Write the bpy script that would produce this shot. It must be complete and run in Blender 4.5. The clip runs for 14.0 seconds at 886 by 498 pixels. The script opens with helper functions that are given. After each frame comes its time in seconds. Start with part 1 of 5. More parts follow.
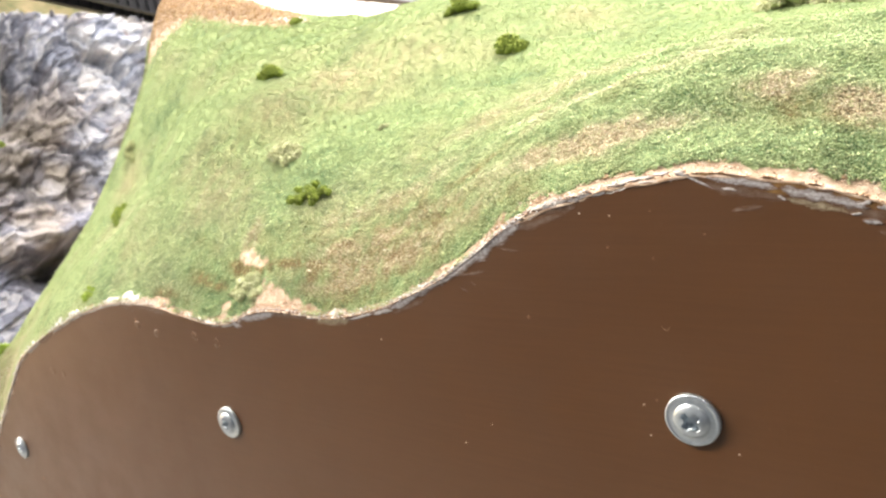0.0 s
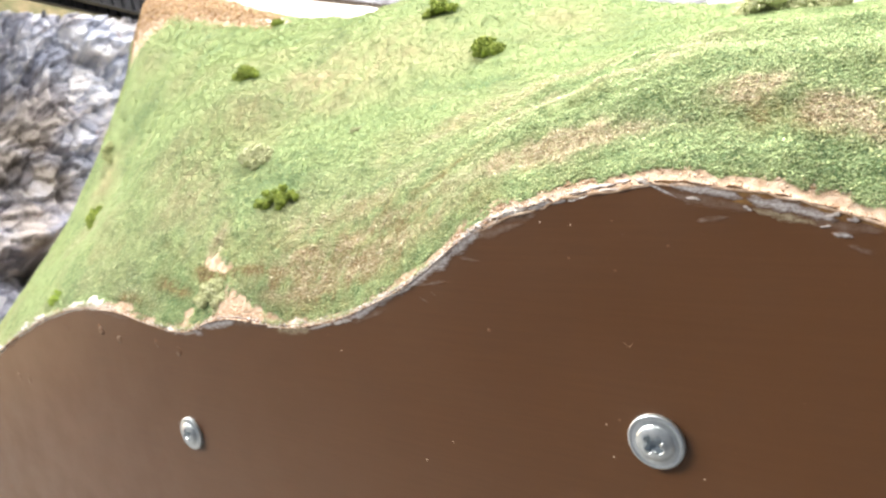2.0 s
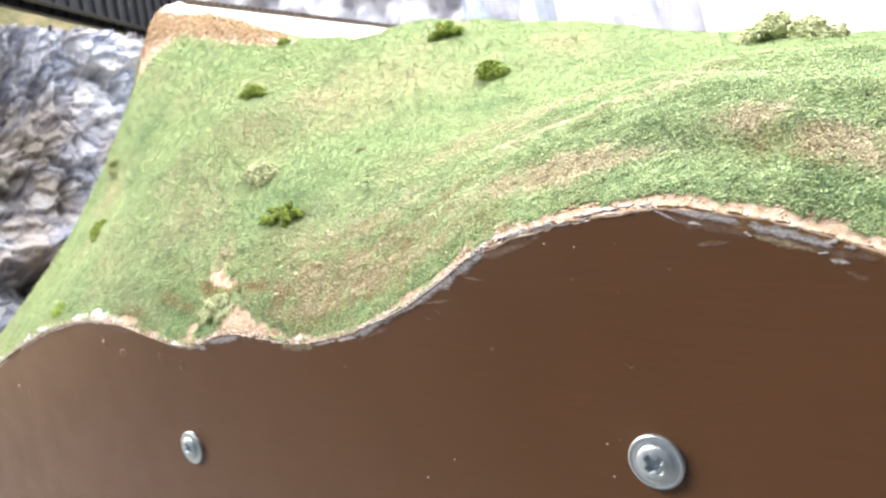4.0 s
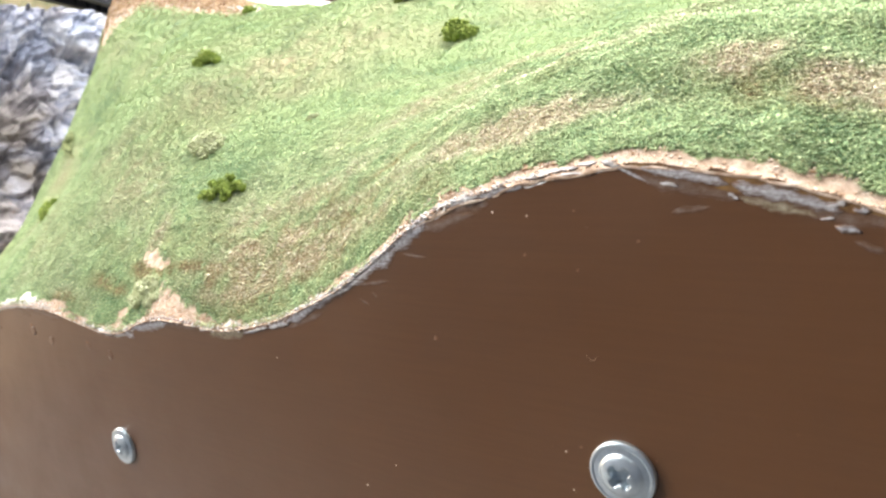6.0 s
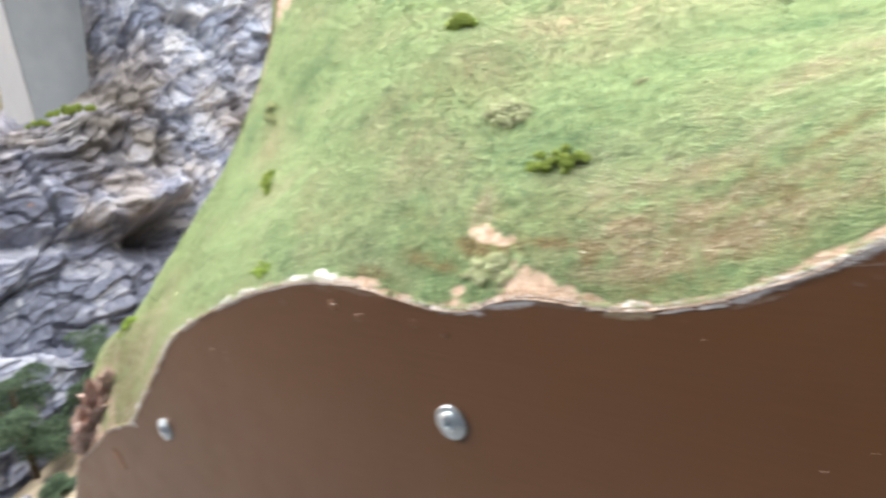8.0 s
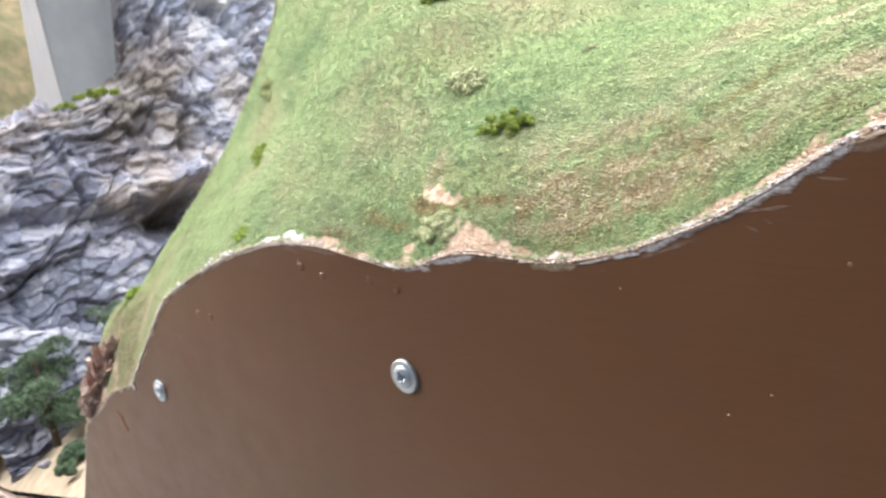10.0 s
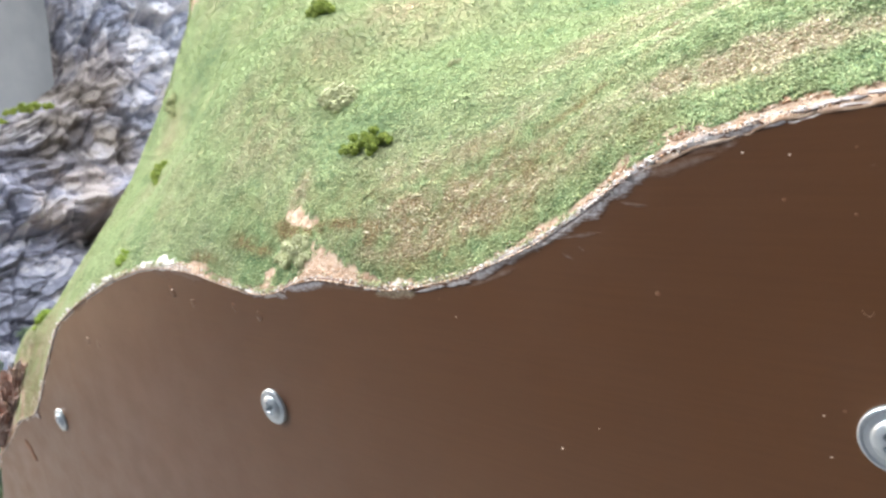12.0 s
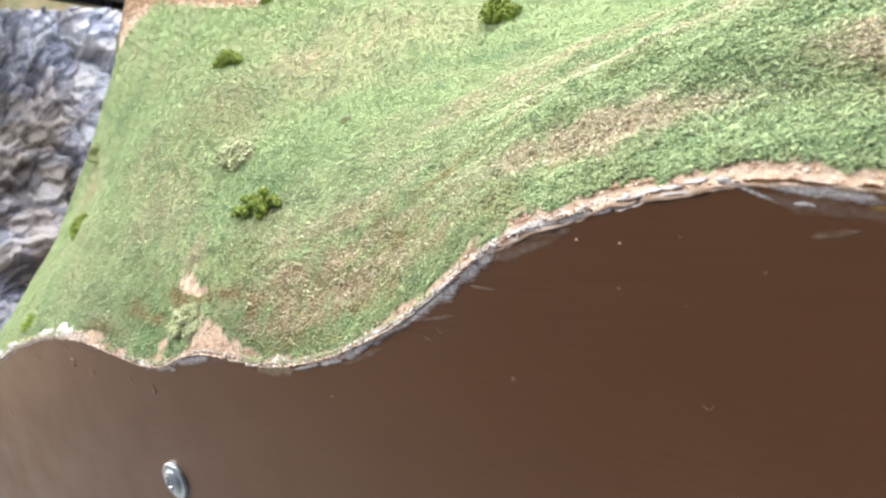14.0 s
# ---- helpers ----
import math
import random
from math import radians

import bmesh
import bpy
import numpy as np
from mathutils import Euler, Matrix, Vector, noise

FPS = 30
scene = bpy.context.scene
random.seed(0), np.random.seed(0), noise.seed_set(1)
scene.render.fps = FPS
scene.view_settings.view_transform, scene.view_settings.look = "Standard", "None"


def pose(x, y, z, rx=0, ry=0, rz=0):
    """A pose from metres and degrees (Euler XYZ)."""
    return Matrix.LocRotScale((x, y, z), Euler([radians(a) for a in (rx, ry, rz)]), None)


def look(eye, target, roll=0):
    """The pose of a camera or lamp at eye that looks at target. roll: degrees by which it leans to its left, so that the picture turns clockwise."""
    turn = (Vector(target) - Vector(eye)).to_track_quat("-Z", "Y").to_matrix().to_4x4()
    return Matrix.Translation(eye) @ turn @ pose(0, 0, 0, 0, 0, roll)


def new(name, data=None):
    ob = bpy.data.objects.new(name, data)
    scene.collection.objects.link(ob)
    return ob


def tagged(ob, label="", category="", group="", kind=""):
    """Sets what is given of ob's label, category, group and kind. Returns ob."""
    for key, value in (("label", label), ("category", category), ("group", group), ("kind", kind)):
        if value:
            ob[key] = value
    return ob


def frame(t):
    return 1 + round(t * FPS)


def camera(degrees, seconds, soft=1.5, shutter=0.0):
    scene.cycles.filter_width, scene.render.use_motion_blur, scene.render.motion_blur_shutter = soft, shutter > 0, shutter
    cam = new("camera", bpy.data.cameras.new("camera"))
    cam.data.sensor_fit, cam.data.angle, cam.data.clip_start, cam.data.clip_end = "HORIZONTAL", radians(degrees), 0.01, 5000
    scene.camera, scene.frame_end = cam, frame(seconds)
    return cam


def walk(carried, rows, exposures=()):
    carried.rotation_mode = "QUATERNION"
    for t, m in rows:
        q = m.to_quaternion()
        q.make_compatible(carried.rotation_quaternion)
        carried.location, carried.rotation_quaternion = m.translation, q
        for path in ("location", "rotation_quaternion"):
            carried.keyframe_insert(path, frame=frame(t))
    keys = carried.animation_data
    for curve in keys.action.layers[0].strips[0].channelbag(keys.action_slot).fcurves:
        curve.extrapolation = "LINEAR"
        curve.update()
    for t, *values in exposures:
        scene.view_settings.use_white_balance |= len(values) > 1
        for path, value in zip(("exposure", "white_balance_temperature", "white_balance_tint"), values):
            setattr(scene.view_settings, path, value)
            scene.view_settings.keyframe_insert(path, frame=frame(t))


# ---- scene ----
cam = camera(64.4, 14.0, soft=2.3, shutter=0.4)
cam.data.dof.use_dof, cam.data.dof.focus_distance, cam.data.dof.aperture_fstop = True, 0.15, 40
# The layout's benchwork stands on a grade: it is modelled level and tipped as a whole about the first screw.
TIP = Matrix.Translation((0, 0, 1.1)) @ pose(0, 0, 0, 0, -10, 0) @ Matrix.Translation((0, 0, -1.1))
PATH = [
    (0, 0.05618, -0.13369, 1.16374, 83.773, 15.988, 36.752),
    (0.5, 0.05520, -0.13141, 1.16152, 83.984, 15.613, 36.826),
    (1, 0.05665, -0.12570, 1.16104, 84.227, 15.450, 37.095),
    (1.5, 0.05834, -0.11982, 1.15749, 84.314, 15.593, 36.828),
    (2, 0.05871, -0.12246, 1.16095, 84.306, 15.254, 36.762),
    (2.5, 0.05699, -0.12541, 1.16066, 84.534, 14.880, 36.648),
    (3, 0.06034, -0.12769, 1.16253, 84.823, 14.508, 36.649),
    (3.2, 0.06155, -0.12721, 1.16320, 85.235, 14.588, 36.695),
    (5.3, 0.05283, -0.11438, 1.15434, 85.606, 13.738, 36.481),
    (5.5, 0.05251, -0.10794, 1.15303, 85.403, 13.645, 36.478),
    (6, 0.05372, -0.10098, 1.15352, 85.101, 13.901, 36.614),
    (6.5, 0.05255, -0.10239, 1.15427, 85.141, 13.857, 36.578),
    (7, 0.04743, -0.11344, 1.15740, 85.101, 13.454, 36.293),
    (7.5, 0.02357, -0.12509, 1.16600, 84.320, 13.728, 36.975),
    (8, -0.01594, -0.14529, 1.17998, 82.197, 15.497, 39.968),
    (8.2, -0.02302, -0.15293, 1.18940, 81.425, 16.931, 42.490),
    (10.3, 0.01132, -0.13031, 1.16171, 82.605, 14.878, 42.911),
    (10.5, 0.01340, -0.12311, 1.16107, 82.562, 15.282, 42.819),
    (11, 0.01601, -0.10660, 1.16508, 82.503, 16.053, 42.536),
    (11.5, 0.02471, -0.10387, 1.16079, 81.911, 16.264, 41.295),
    (12, 0.02523, -0.11046, 1.15948, 82.479, 15.847, 40.863),
    (12.5, 0.02987, -0.09940, 1.15526, 82.474, 15.398, 40.207),
    (13, 0.03832, -0.08991, 1.16820, 82.733, 16.397, 39.703),
    (13.5, 0.03767, -0.08633, 1.16483, 83.143, 17.265, 39.311),
    (14, 0.03976, -0.08890, 1.16375, 83.190, 17.962, 38.808),
]
walk(cam, [(t, TIP @ pose(*m)) for t, *m in PATH], exposures=[(0, 0.05, 7150, 11), (1.5, 0.05, 7050, 11), (3.0, 0.06, 6450, 10), (5.3, 0.0, 6420, 10), (7.0, -0.06, 6320, 10), (8.2, -0.22, 6320, 10), (10.3, -0.16, 6250, 12), (12.5, -0.16, 6200, 11), (14, -0.24, 6250, 11)])

# ---- world and lights ----
world = bpy.data.worlds.new("hall_light")
scene.world = world
world.use_nodes = True
world.node_tree.nodes["Background"].inputs[0].default_value = (0.92, 0.95, 1.0, 1)
world.node_tree.nodes["Background"].inputs[1].default_value = 0.25


def area_lamp(name, x, y, z, sx, sy, power, target, tint=(1, 0.98, 0.95)):
    data = bpy.data.lights.new(name, "AREA")
    data.shape, data.size, data.size_y, data.energy, data.color = "RECTANGLE", sx, sy, power, tint
    ob = new(name, data)
    ob.matrix_world = look((x, y, z), target)
    return ob


# ---- materials ----
def mat_new(name, rough=0.7, metal=0.0, spec=0.5):
    m = bpy.data.materials.new(name)
    m.use_nodes = True
    b = m.node_tree.nodes["Principled BSDF"]
    b.inputs["Roughness"].default_value = rough
    b.inputs["Metallic"].default_value = metal
    b.inputs["Specular IOR Level"].default_value = spec
    return m, m.node_tree.nodes, m.node_tree.links, b


def n_noise(nt, links, scale, detail=4, rough=0.55, vec=None, distort=0.0):
    t = nt.new("ShaderNodeTexNoise")
    t.inputs["Scale"].default_value, t.inputs["Detail"].default_value = scale, detail
    t.inputs["Roughness"].default_value, t.inputs["Distortion"].default_value = rough, distort
    if vec is None:
        g = nt.new("ShaderNodeNewGeometry")
        vec = g.outputs["Position"]
    links.new(vec, t.inputs["Vector"])
    return t.outputs["Fac"]


def n_ramp(nt, links, fac, stops):
    r = nt.new("ShaderNodeValToRGB")
    while len(r.color_ramp.elements) < len(stops):
        r.color_ramp.elements.new(0.5)
    for el, (p, c) in zip(r.color_ramp.elements, stops):
        el.position, el.color = p, (*c, 1)
    links.new(fac, r.inputs[0])
    return r.outputs[0]


def n_mix(nt, links, fac, a, b, blend="MIX"):
    m = nt.new("ShaderNodeMix")
    m.data_type, m.blend_type = "RGBA", blend
    for sock, v in ((m.inputs[0], fac), (m.inputs[6], a), (m.inputs[7], b)):
        if isinstance(v, (int, float)):
            sock.default_value = v
        elif isinstance(v, tuple):
            sock.default_value = (*v, 1)
        else:
            links.new(v, sock)
    return m.outputs[2]


def n_bump(nt, links, b, height, strength, dist):
    n = nt.new("ShaderNodeBump")
    n.inputs["Strength"].default_value, n.inputs["Distance"].default_value = strength, dist
    links.new(height, n.inputs["Height"])
    links.new(n.outputs[0], b.inputs["Normal"])


def n_stretch(nt, links, s, turn=(0, 0, 0)):
    g = nt.new("ShaderNodeNewGeometry")
    m = nt.new("ShaderNodeMapping")
    m.inputs["Scale"].default_value = s
    m.inputs["Rotation"].default_value = turn
    links.new(g.outputs["Position"], m.inputs[0])
    return m.outputs[0]


def make_brown_paint():
    """Satin brown; the corner colours say where plaster was smeared over the edge and wiped."""
    m, nt, lk, b = mat_new("brown_paint", 0.4, 0, 0.65)
    big = n_noise(nt, lk, 9, 3)
    fine = n_noise(nt, lk, 1, 4, 0.6, n_stretch(nt, lk, (40, 40, 900)))
    col = n_ramp(nt, lk, big, [(0.3, (0.101, 0.0445, 0.0170)), (0.7, (0.122, 0.0545, 0.0212))])
    col = n_mix(nt, lk, n_ramp(nt, lk, fine, [(0.35, (0, 0, 0)), (0.75, (0.35, 0.35, 0.35))]), col, (0.146, 0.067, 0.0255))
    dust = n_noise(nt, lk, 420, 2, 0.5)
    col = n_mix(nt, lk, n_ramp(nt, lk, dust, [(0.77, (0, 0, 0)), (0.85, (0.35, 0.35, 0.35))]), col, (0.28, 0.15, 0.08))
    at = nt.new("ShaderNodeAttribute")
    at.attribute_name = "cover"
    sep = nt.new("ShaderNodeSeparateColor")
    lk.new(at.outputs["Color"], sep.inputs[0])
    geo = nt.new("ShaderNodeNewGeometry")
    xyz = nt.new("ShaderNodeSeparateXYZ")
    lk.new(geo.outputs["Position"], xyz.inputs[0])
    along = nt.new("ShaderNodeCombineXYZ")
    for source, factor, target in ((xyz.outputs[0], 75.0, 0), (sep.outputs[1], 3.2, 1)):
        scaled = nt.new("ShaderNodeMath")
        scaled.operation = "MULTIPLY"
        lk.new(source, scaled.inputs[0])
        scaled.inputs[1].default_value = factor
        lk.new(scaled.outputs[0], along.inputs[target])
    patch = n_noise(nt, lk, 1, 5, 0.6, along.outputs[0], 0.8)
    grey = n_ramp(nt, lk, patch, [(0.36, (0.095, 0.043, 0.015)), (0.40, (0.26, 0.24, 0.24)), (0.44, (0.66, 0.65, 0.65)), (0.47, (0.34, 0.29, 0.25)), (0.50, (0.24, 0.13, 0.04)), (0.59, (0.11, 0.055, 0.025)), (0.63, (0.42, 0.40, 0.40)), (0.68, (0.70, 0.69, 0.68))])
    amber = n_mix(nt, lk, patch, (0.20, 0.10, 0.035), (0.42, 0.27, 0.11))
    silver = n_mix(nt, lk, patch, (0.36, 0.35, 0.35), (0.90, 0.89, 0.88))
    amber = n_mix(nt, lk, n_ramp(nt, lk, xyz.outputs[0], [(0.004, (0, 0, 0)), (0.016, (1, 1, 1))]), silver, amber)
    upper = n_ramp(nt, lk, sep.outputs[1], [(0.10, (0.85, 0.85, 0.85)), (0.30, (0, 0, 0))])
    grey = n_mix(nt, lk, n_mix(nt, lk, n_ramp(nt, lk, patch, [(0.46, (0, 0, 0)), (0.52, (1, 1, 1))]), (0, 0, 0), upper), grey, amber)
    edge = nt.new("ShaderNodeMath")
    edge.operation = "MULTIPLY_ADD"
    lk.new(n_noise(nt, lk, 1.6, 5, 0.65, along.outputs[0], 0.6), edge.inputs[0])
    edge.inputs[1].default_value = 1.05
    lk.new(sep.outputs[0], edge.inputs[2])
    mask = n_ramp(nt, lk, edge.outputs[0], [(0.91, (0, 0, 0)), (0.99, (0.95, 0.95, 0.95))])
    col = n_mix(nt, lk, mask, col, grey)
    lk.new(col, b.inputs["Base Color"])
    r = n_ramp(nt, lk, n_noise(nt, lk, 60, 5), [(0.3, (0.29,) * 3), (0.7, (0.42,) * 3)])
    lk.new(r, b.inputs["Roughness"])
    n_bump(nt, lk, b, n_noise(nt, lk, 1, 5, 0.6, n_stretch(nt, lk, (260, 260, 800))), 0.10, 0.0004)
    return m


def make_white_plaster():
    m, nt, lk, b = mat_new("white_plaster", 0.85)
    col = n_ramp(nt, lk, n_noise(nt, lk, 60, 5), [(0.3, (0.74, 0.72, 0.69)), (0.7, (0.84, 0.83, 0.81))])
    lk.new(col, b.inputs["Base Color"])
    n_bump(nt, lk, b, n_noise(nt, lk, 300, 4), 0.4, 0.001)
    return m


def make_ground():
    """Turf base coat: the corner colours say how much is earth and how much is bare plaster."""
    m, nt, lk, b = mat_new("turf_base", 0.95, 0, 0.2)
    at = nt.new("ShaderNodeAttribute")
    at.attribute_name = "cover"
    sep = nt.new("ShaderNodeSeparateColor")
    lk.new(at.outputs["Color"], sep.inputs[0])
    green = n_ramp(nt, lk, n_noise(nt, lk, 500, 4, 0.7), [(0.3, (0.195, 0.27, 0.125)), (0.5, (0.24, 0.325, 0.15)), (0.7, (0.285, 0.36, 0.172))])
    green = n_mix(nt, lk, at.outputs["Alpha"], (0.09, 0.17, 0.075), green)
    green = n_mix(nt, lk, sep.outputs[2], green, n_ramp(nt, lk, n_noise(nt, lk, 700, 3, 0.7), [(0.3, (0.28, 0.235, 0.13)), (0.7, (0.46, 0.40, 0.26))]))
    soil = nt.new("ShaderNodeAttribute")
    soil.attribute_name = "soil"
    green = n_mix(nt, lk, soil.outputs["Fac"], green, n_ramp(nt, lk, n_noise(nt, lk, 600, 4, 0.7), [(0.3, (0.10, 0.065, 0.03)), (0.7, (0.27, 0.19, 0.09))]))
    earth = n_ramp(nt, lk, n_noise(nt, lk, 420, 5, 0.7), [(0.3, (0.31, 0.205, 0.135)), (0.5, (0.48, 0.36, 0.27)), (0.68, (0.62, 0.51, 0.42))])
    white = n_ramp(nt, lk, n_noise(nt, lk, 150, 5), [(0.3, (0.70, 0.67, 0.62)), (0.6, (0.85, 0.84, 0.82))])
    edge = nt.new("ShaderNodeMath")
    edge.operation = "MULTIPLY_ADD"
    lk.new(n_noise(nt, lk, 320, 4, 0.7), edge.inputs[0])
    edge.inputs[1].default_value = 0.9
    lk.new(sep.outputs[0], edge.inputs[2])
    col = n_mix(nt, lk, n_ramp(nt, lk, edge.outputs[0], [(0.78, (0, 0, 0)), (1.0, (1, 1, 1))]), green, earth)
    edge2 = nt.new("ShaderNodeMath")
    edge2.operation = "MULTIPLY_ADD"
    lk.new(n_noise(nt, lk, 260, 4, 0.7), edge2.inputs[0])
    edge2.inputs[1].default_value = 0.7
    lk.new(sep.outputs[1], edge2.inputs[2])
    col = n_mix(nt, lk, n_ramp(nt, lk, edge2.outputs[0], [(0.80, (0, 0, 0)), (0.95, (1, 1, 1))]), col, white)
    lk.new(col, b.inputs["Base Color"])
    n_bump(nt, lk, b, n_noise(nt, lk, 900, 5, 0.7), 0.6, 0.0008)
    return m


def make_turf():
    """Flock crumbs, each island with its own tint, over broad patches of green and straw."""
    m, nt, lk, b = mat_new("turf_flock", 0.9, 0, 0.25)
    g = nt.new("ShaderNodeNewGeometry")
    at = nt.new("ShaderNodeAttribute")
    at.attribute_name = "cover"
    sep = nt.new("ShaderNodeSeparateColor")
    lk.new(at.outputs["Color"], sep.inputs[0])
    green = n_ramp(nt, lk, g.outputs["Random Per Island"], [(0.0, (0.30, 0.41, 0.21)), (0.3, (0.34, 0.46, 0.23)), (0.7, (0.385, 0.50, 0.26)), (0.92, (0.435, 0.53, 0.28)), (1.0, (0.54, 0.59, 0.36))])
    dark = n_ramp(nt, lk, g.outputs["Random Per Island"], [(0.0, (0.12, 0.21, 0.12)), (0.35, (0.20, 0.34, 0.17)), (0.7, (0.30, 0.43, 0.20)), (0.9, (0.42, 0.50, 0.22)), (1.0, (0.57, 0.61, 0.35))])
    straw = n_ramp(nt, lk, g.outputs["Random Per Island"], [(0.0, (0.45, 0.35, 0.23)), (0.4, (0.56, 0.48, 0.335)), (0.75, (0.68, 0.595, 0.465)), (0.88, (0.45, 0.50, 0.27)), (1.0, (0.78, 0.71, 0.61))])
    col = n_mix(nt, lk, sep.outputs[2], green, dark)
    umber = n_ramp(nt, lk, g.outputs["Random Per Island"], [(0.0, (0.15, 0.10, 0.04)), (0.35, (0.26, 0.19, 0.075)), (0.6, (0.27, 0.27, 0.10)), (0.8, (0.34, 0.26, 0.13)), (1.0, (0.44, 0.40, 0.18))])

    def share(source, factor):
        """How much of a patch's colour a crumb takes, more or less of it by chance."""
        wide, part_of, lift, out = (nt.new("ShaderNodeMath") for _ in range(4))
        wide.operation, part_of.operation, lift.operation, out.operation = "MULTIPLY", "FRACT", "MULTIPLY_ADD", "MULTIPLY"
        out.use_clamp = True
        lk.new(g.outputs["Random Per Island"], wide.inputs[0])
        wide.inputs[1].default_value = factor
        lk.new(wide.outputs[0], part_of.inputs[0])
        lk.new(part_of.outputs[0], lift.inputs[0])
        lift.inputs[1].default_value, lift.inputs[2].default_value = 1.1, 0.45
        lk.new(source, out.inputs[0])
        lk.new(lift.outputs[0], out.inputs[1])
        return out.outputs[0]

    fine = n_ramp(nt, lk, n_noise(nt, lk, 90, 4, 0.6), [(0.3, (0.315, 0.43, 0.19)), (0.7, (0.42, 0.50, 0.24))])
    col = n_mix(nt, lk, at.outputs["Alpha"], col, fine)
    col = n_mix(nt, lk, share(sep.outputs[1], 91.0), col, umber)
    col = n_mix(nt, lk, share(sep.outputs[0], 37.0), col, straw)
    lk.new(col, b.inputs["Base Color"])
    return m


def make_foliage(name, dark, mid, light):
    m, nt, lk, b = mat_new(name, 0.85, 0, 0.25)
    g = nt.new("ShaderNodeNewGeometry")
    col = n_ramp(nt, lk, g.outputs["Random Per Island"], [(0.0, dark), (0.45, mid), (1.0, light)])
    lk.new(col, b.inputs["Base Color"])
    n_bump(nt, lk, b, n_noise(nt, lk, 1500, 3), 0.5, 0.0006)
    return m


def make_rock():
    """Cast rock: each chip has a tone of its own, washed with bluish grey and pinkish tan."""
    m, nt, lk, b = mat_new("cast_rock", 0.7, 0, 0.35)
    at = nt.new("ShaderNodeAttribute")
    at.attribute_name = "cover"
    sep = nt.new("ShaderNodeSeparateColor")
    lk.new(at.outputs["Color"], sep.inputs[0])
    grain = n_noise(nt, lk, 150, 6, 0.7)
    tone = nt.new("ShaderNodeMath")
    tone.operation = "MULTIPLY_ADD"
    lk.new(grain, tone.inputs[0])
    tone.inputs[1].default_value = 0.6
    lk.new(sep.outputs[0], tone.inputs[2])
    col = n_ramp(nt, lk, tone.outputs[0], [(0.45, (0.085, 0.091, 0.125)), (0.66, (0.15, 0.161, 0.222)), (0.84, (0.21, 0.224, 0.30)), (0.96, (0.29, 0.305, 0.39)), (1.0, (0.40, 0.412, 0.485))])
    pink = n_ramp(nt, lk, tone.outputs[0], [(0.45, (0.09, 0.072, 0.07)), (0.68, (0.175, 0.148, 0.142)), (0.86, (0.25, 0.215, 0.208)), (1.0, (0.36, 0.32, 0.30))])
    warm = n_noise(nt, lk, 11, 4, 0.6)
    geo = nt.new("ShaderNodeNewGeometry")
    xyz = nt.new("ShaderNodeSeparateXYZ")
    lk.new(geo.outputs["Position"], xyz.inputs[0])
    high = nt.new("ShaderNodeMapRange")
    lk.new(xyz.outputs[2], high.inputs[0])
    for slot, value in ((1, 0.98), (2, 1.20), (3, -0.14), (4, 0.04)):
        high.inputs[slot].default_value = value
    wash = nt.new("ShaderNodeMath")
    lk.new(warm, wash.inputs[0])
    lk.new(high.outputs[0], wash.inputs[1])
    col = n_mix(nt, lk, n_ramp(nt, lk, wash.outputs[0], [(0.46, (0, 0, 0)), (0.58, (0.85, 0.85, 0.85))]), col, pink)
    # Brown dust, and the shade of the hollows painted as rock colour.
    dust_and_shade = n_ramp(nt, lk, tone.outputs[0], [(0.45, (0.06, 0.05, 0.045)), (0.85, (0.13, 0.115, 0.105)), (1.0, (0.20, 0.18, 0.165))])
    pale = n_ramp(nt, lk, tone.outputs[0], [(0.45, (0.17, 0.195, 0.26)), (0.70, (0.34, 0.39, 0.51)), (0.9, (0.50, 0.55, 0.66)), (1.0, (0.66, 0.69, 0.76))])
    col = n_mix(nt, lk, sep.outputs[2], col, pale)
    col = n_mix(nt, lk, sep.outputs[1], col, dust_and_shade)
    rust = n_noise(nt, lk, 45, 4, 0.6)
    col = n_mix(nt, lk, n_ramp(nt, lk, rust, [(0.68, (0, 0, 0)), (0.74, (0.6, 0.6, 0.6))]), col, (0.30, 0.17, 0.12))
    moss = n_noise(nt, lk, 19, 4, 0.6)
    col = n_mix(nt, lk, n_ramp(nt, lk, moss, [(0.71, (0, 0, 0)), (0.77, (0.6, 0.6, 0.6))]), col, (0.20, 0.22, 0.08))
    lk.new(col, b.inputs["Base Color"])
    n_bump(nt, lk, b, n_noise(nt, lk, 420, 5, 0.65), 0.35, 0.0010)
    return m


def make_simple(name, c0, c1, scale, rough=0.7, metal=0.0, bump=0.0, dist=0.001, bscale=None):
    m, nt, lk, b = mat_new(name, rough, metal)
    lk.new(n_ramp(nt, lk, n_noise(nt, lk, scale, 5, 0.6), [(0.3, c0), (0.7, c1)]), b.inputs["Base Color"])
    if bump:
        n_bump(nt, lk, b, n_noise(nt, lk, bscale or scale * 3, 4), bump, dist)
    return m


PAINT = make_brown_paint()
WHITE = make_white_plaster()
GROUND = make_ground()
TURF = make_turf()
ROCK = make_rock()
OLIVE = make_foliage("olive_foam", (0.08, 0.12, 0.02), (0.19, 0.26, 0.045), (0.36, 0.42, 0.10))
SAGE = make_foliage("sage_lichen", (0.26, 0.29, 0.15), (0.44, 0.47, 0.27), (0.62, 0.63, 0.43))
DARKLEAF = make_foliage("dark_foliage", (0.03, 0.05, 0.035), (0.075, 0.12, 0.07), (0.15, 0.21, 0.13))
MOSS = make_foliage("moss_lichen", (0.13, 0.16, 0.06), (0.29, 0.33, 0.15), (0.48, 0.50, 0.29))
LIME = make_foliage("lime_foam", (0.12, 0.20, 0.03), (0.25, 0.36, 0.06), (0.42, 0.52, 0.12))
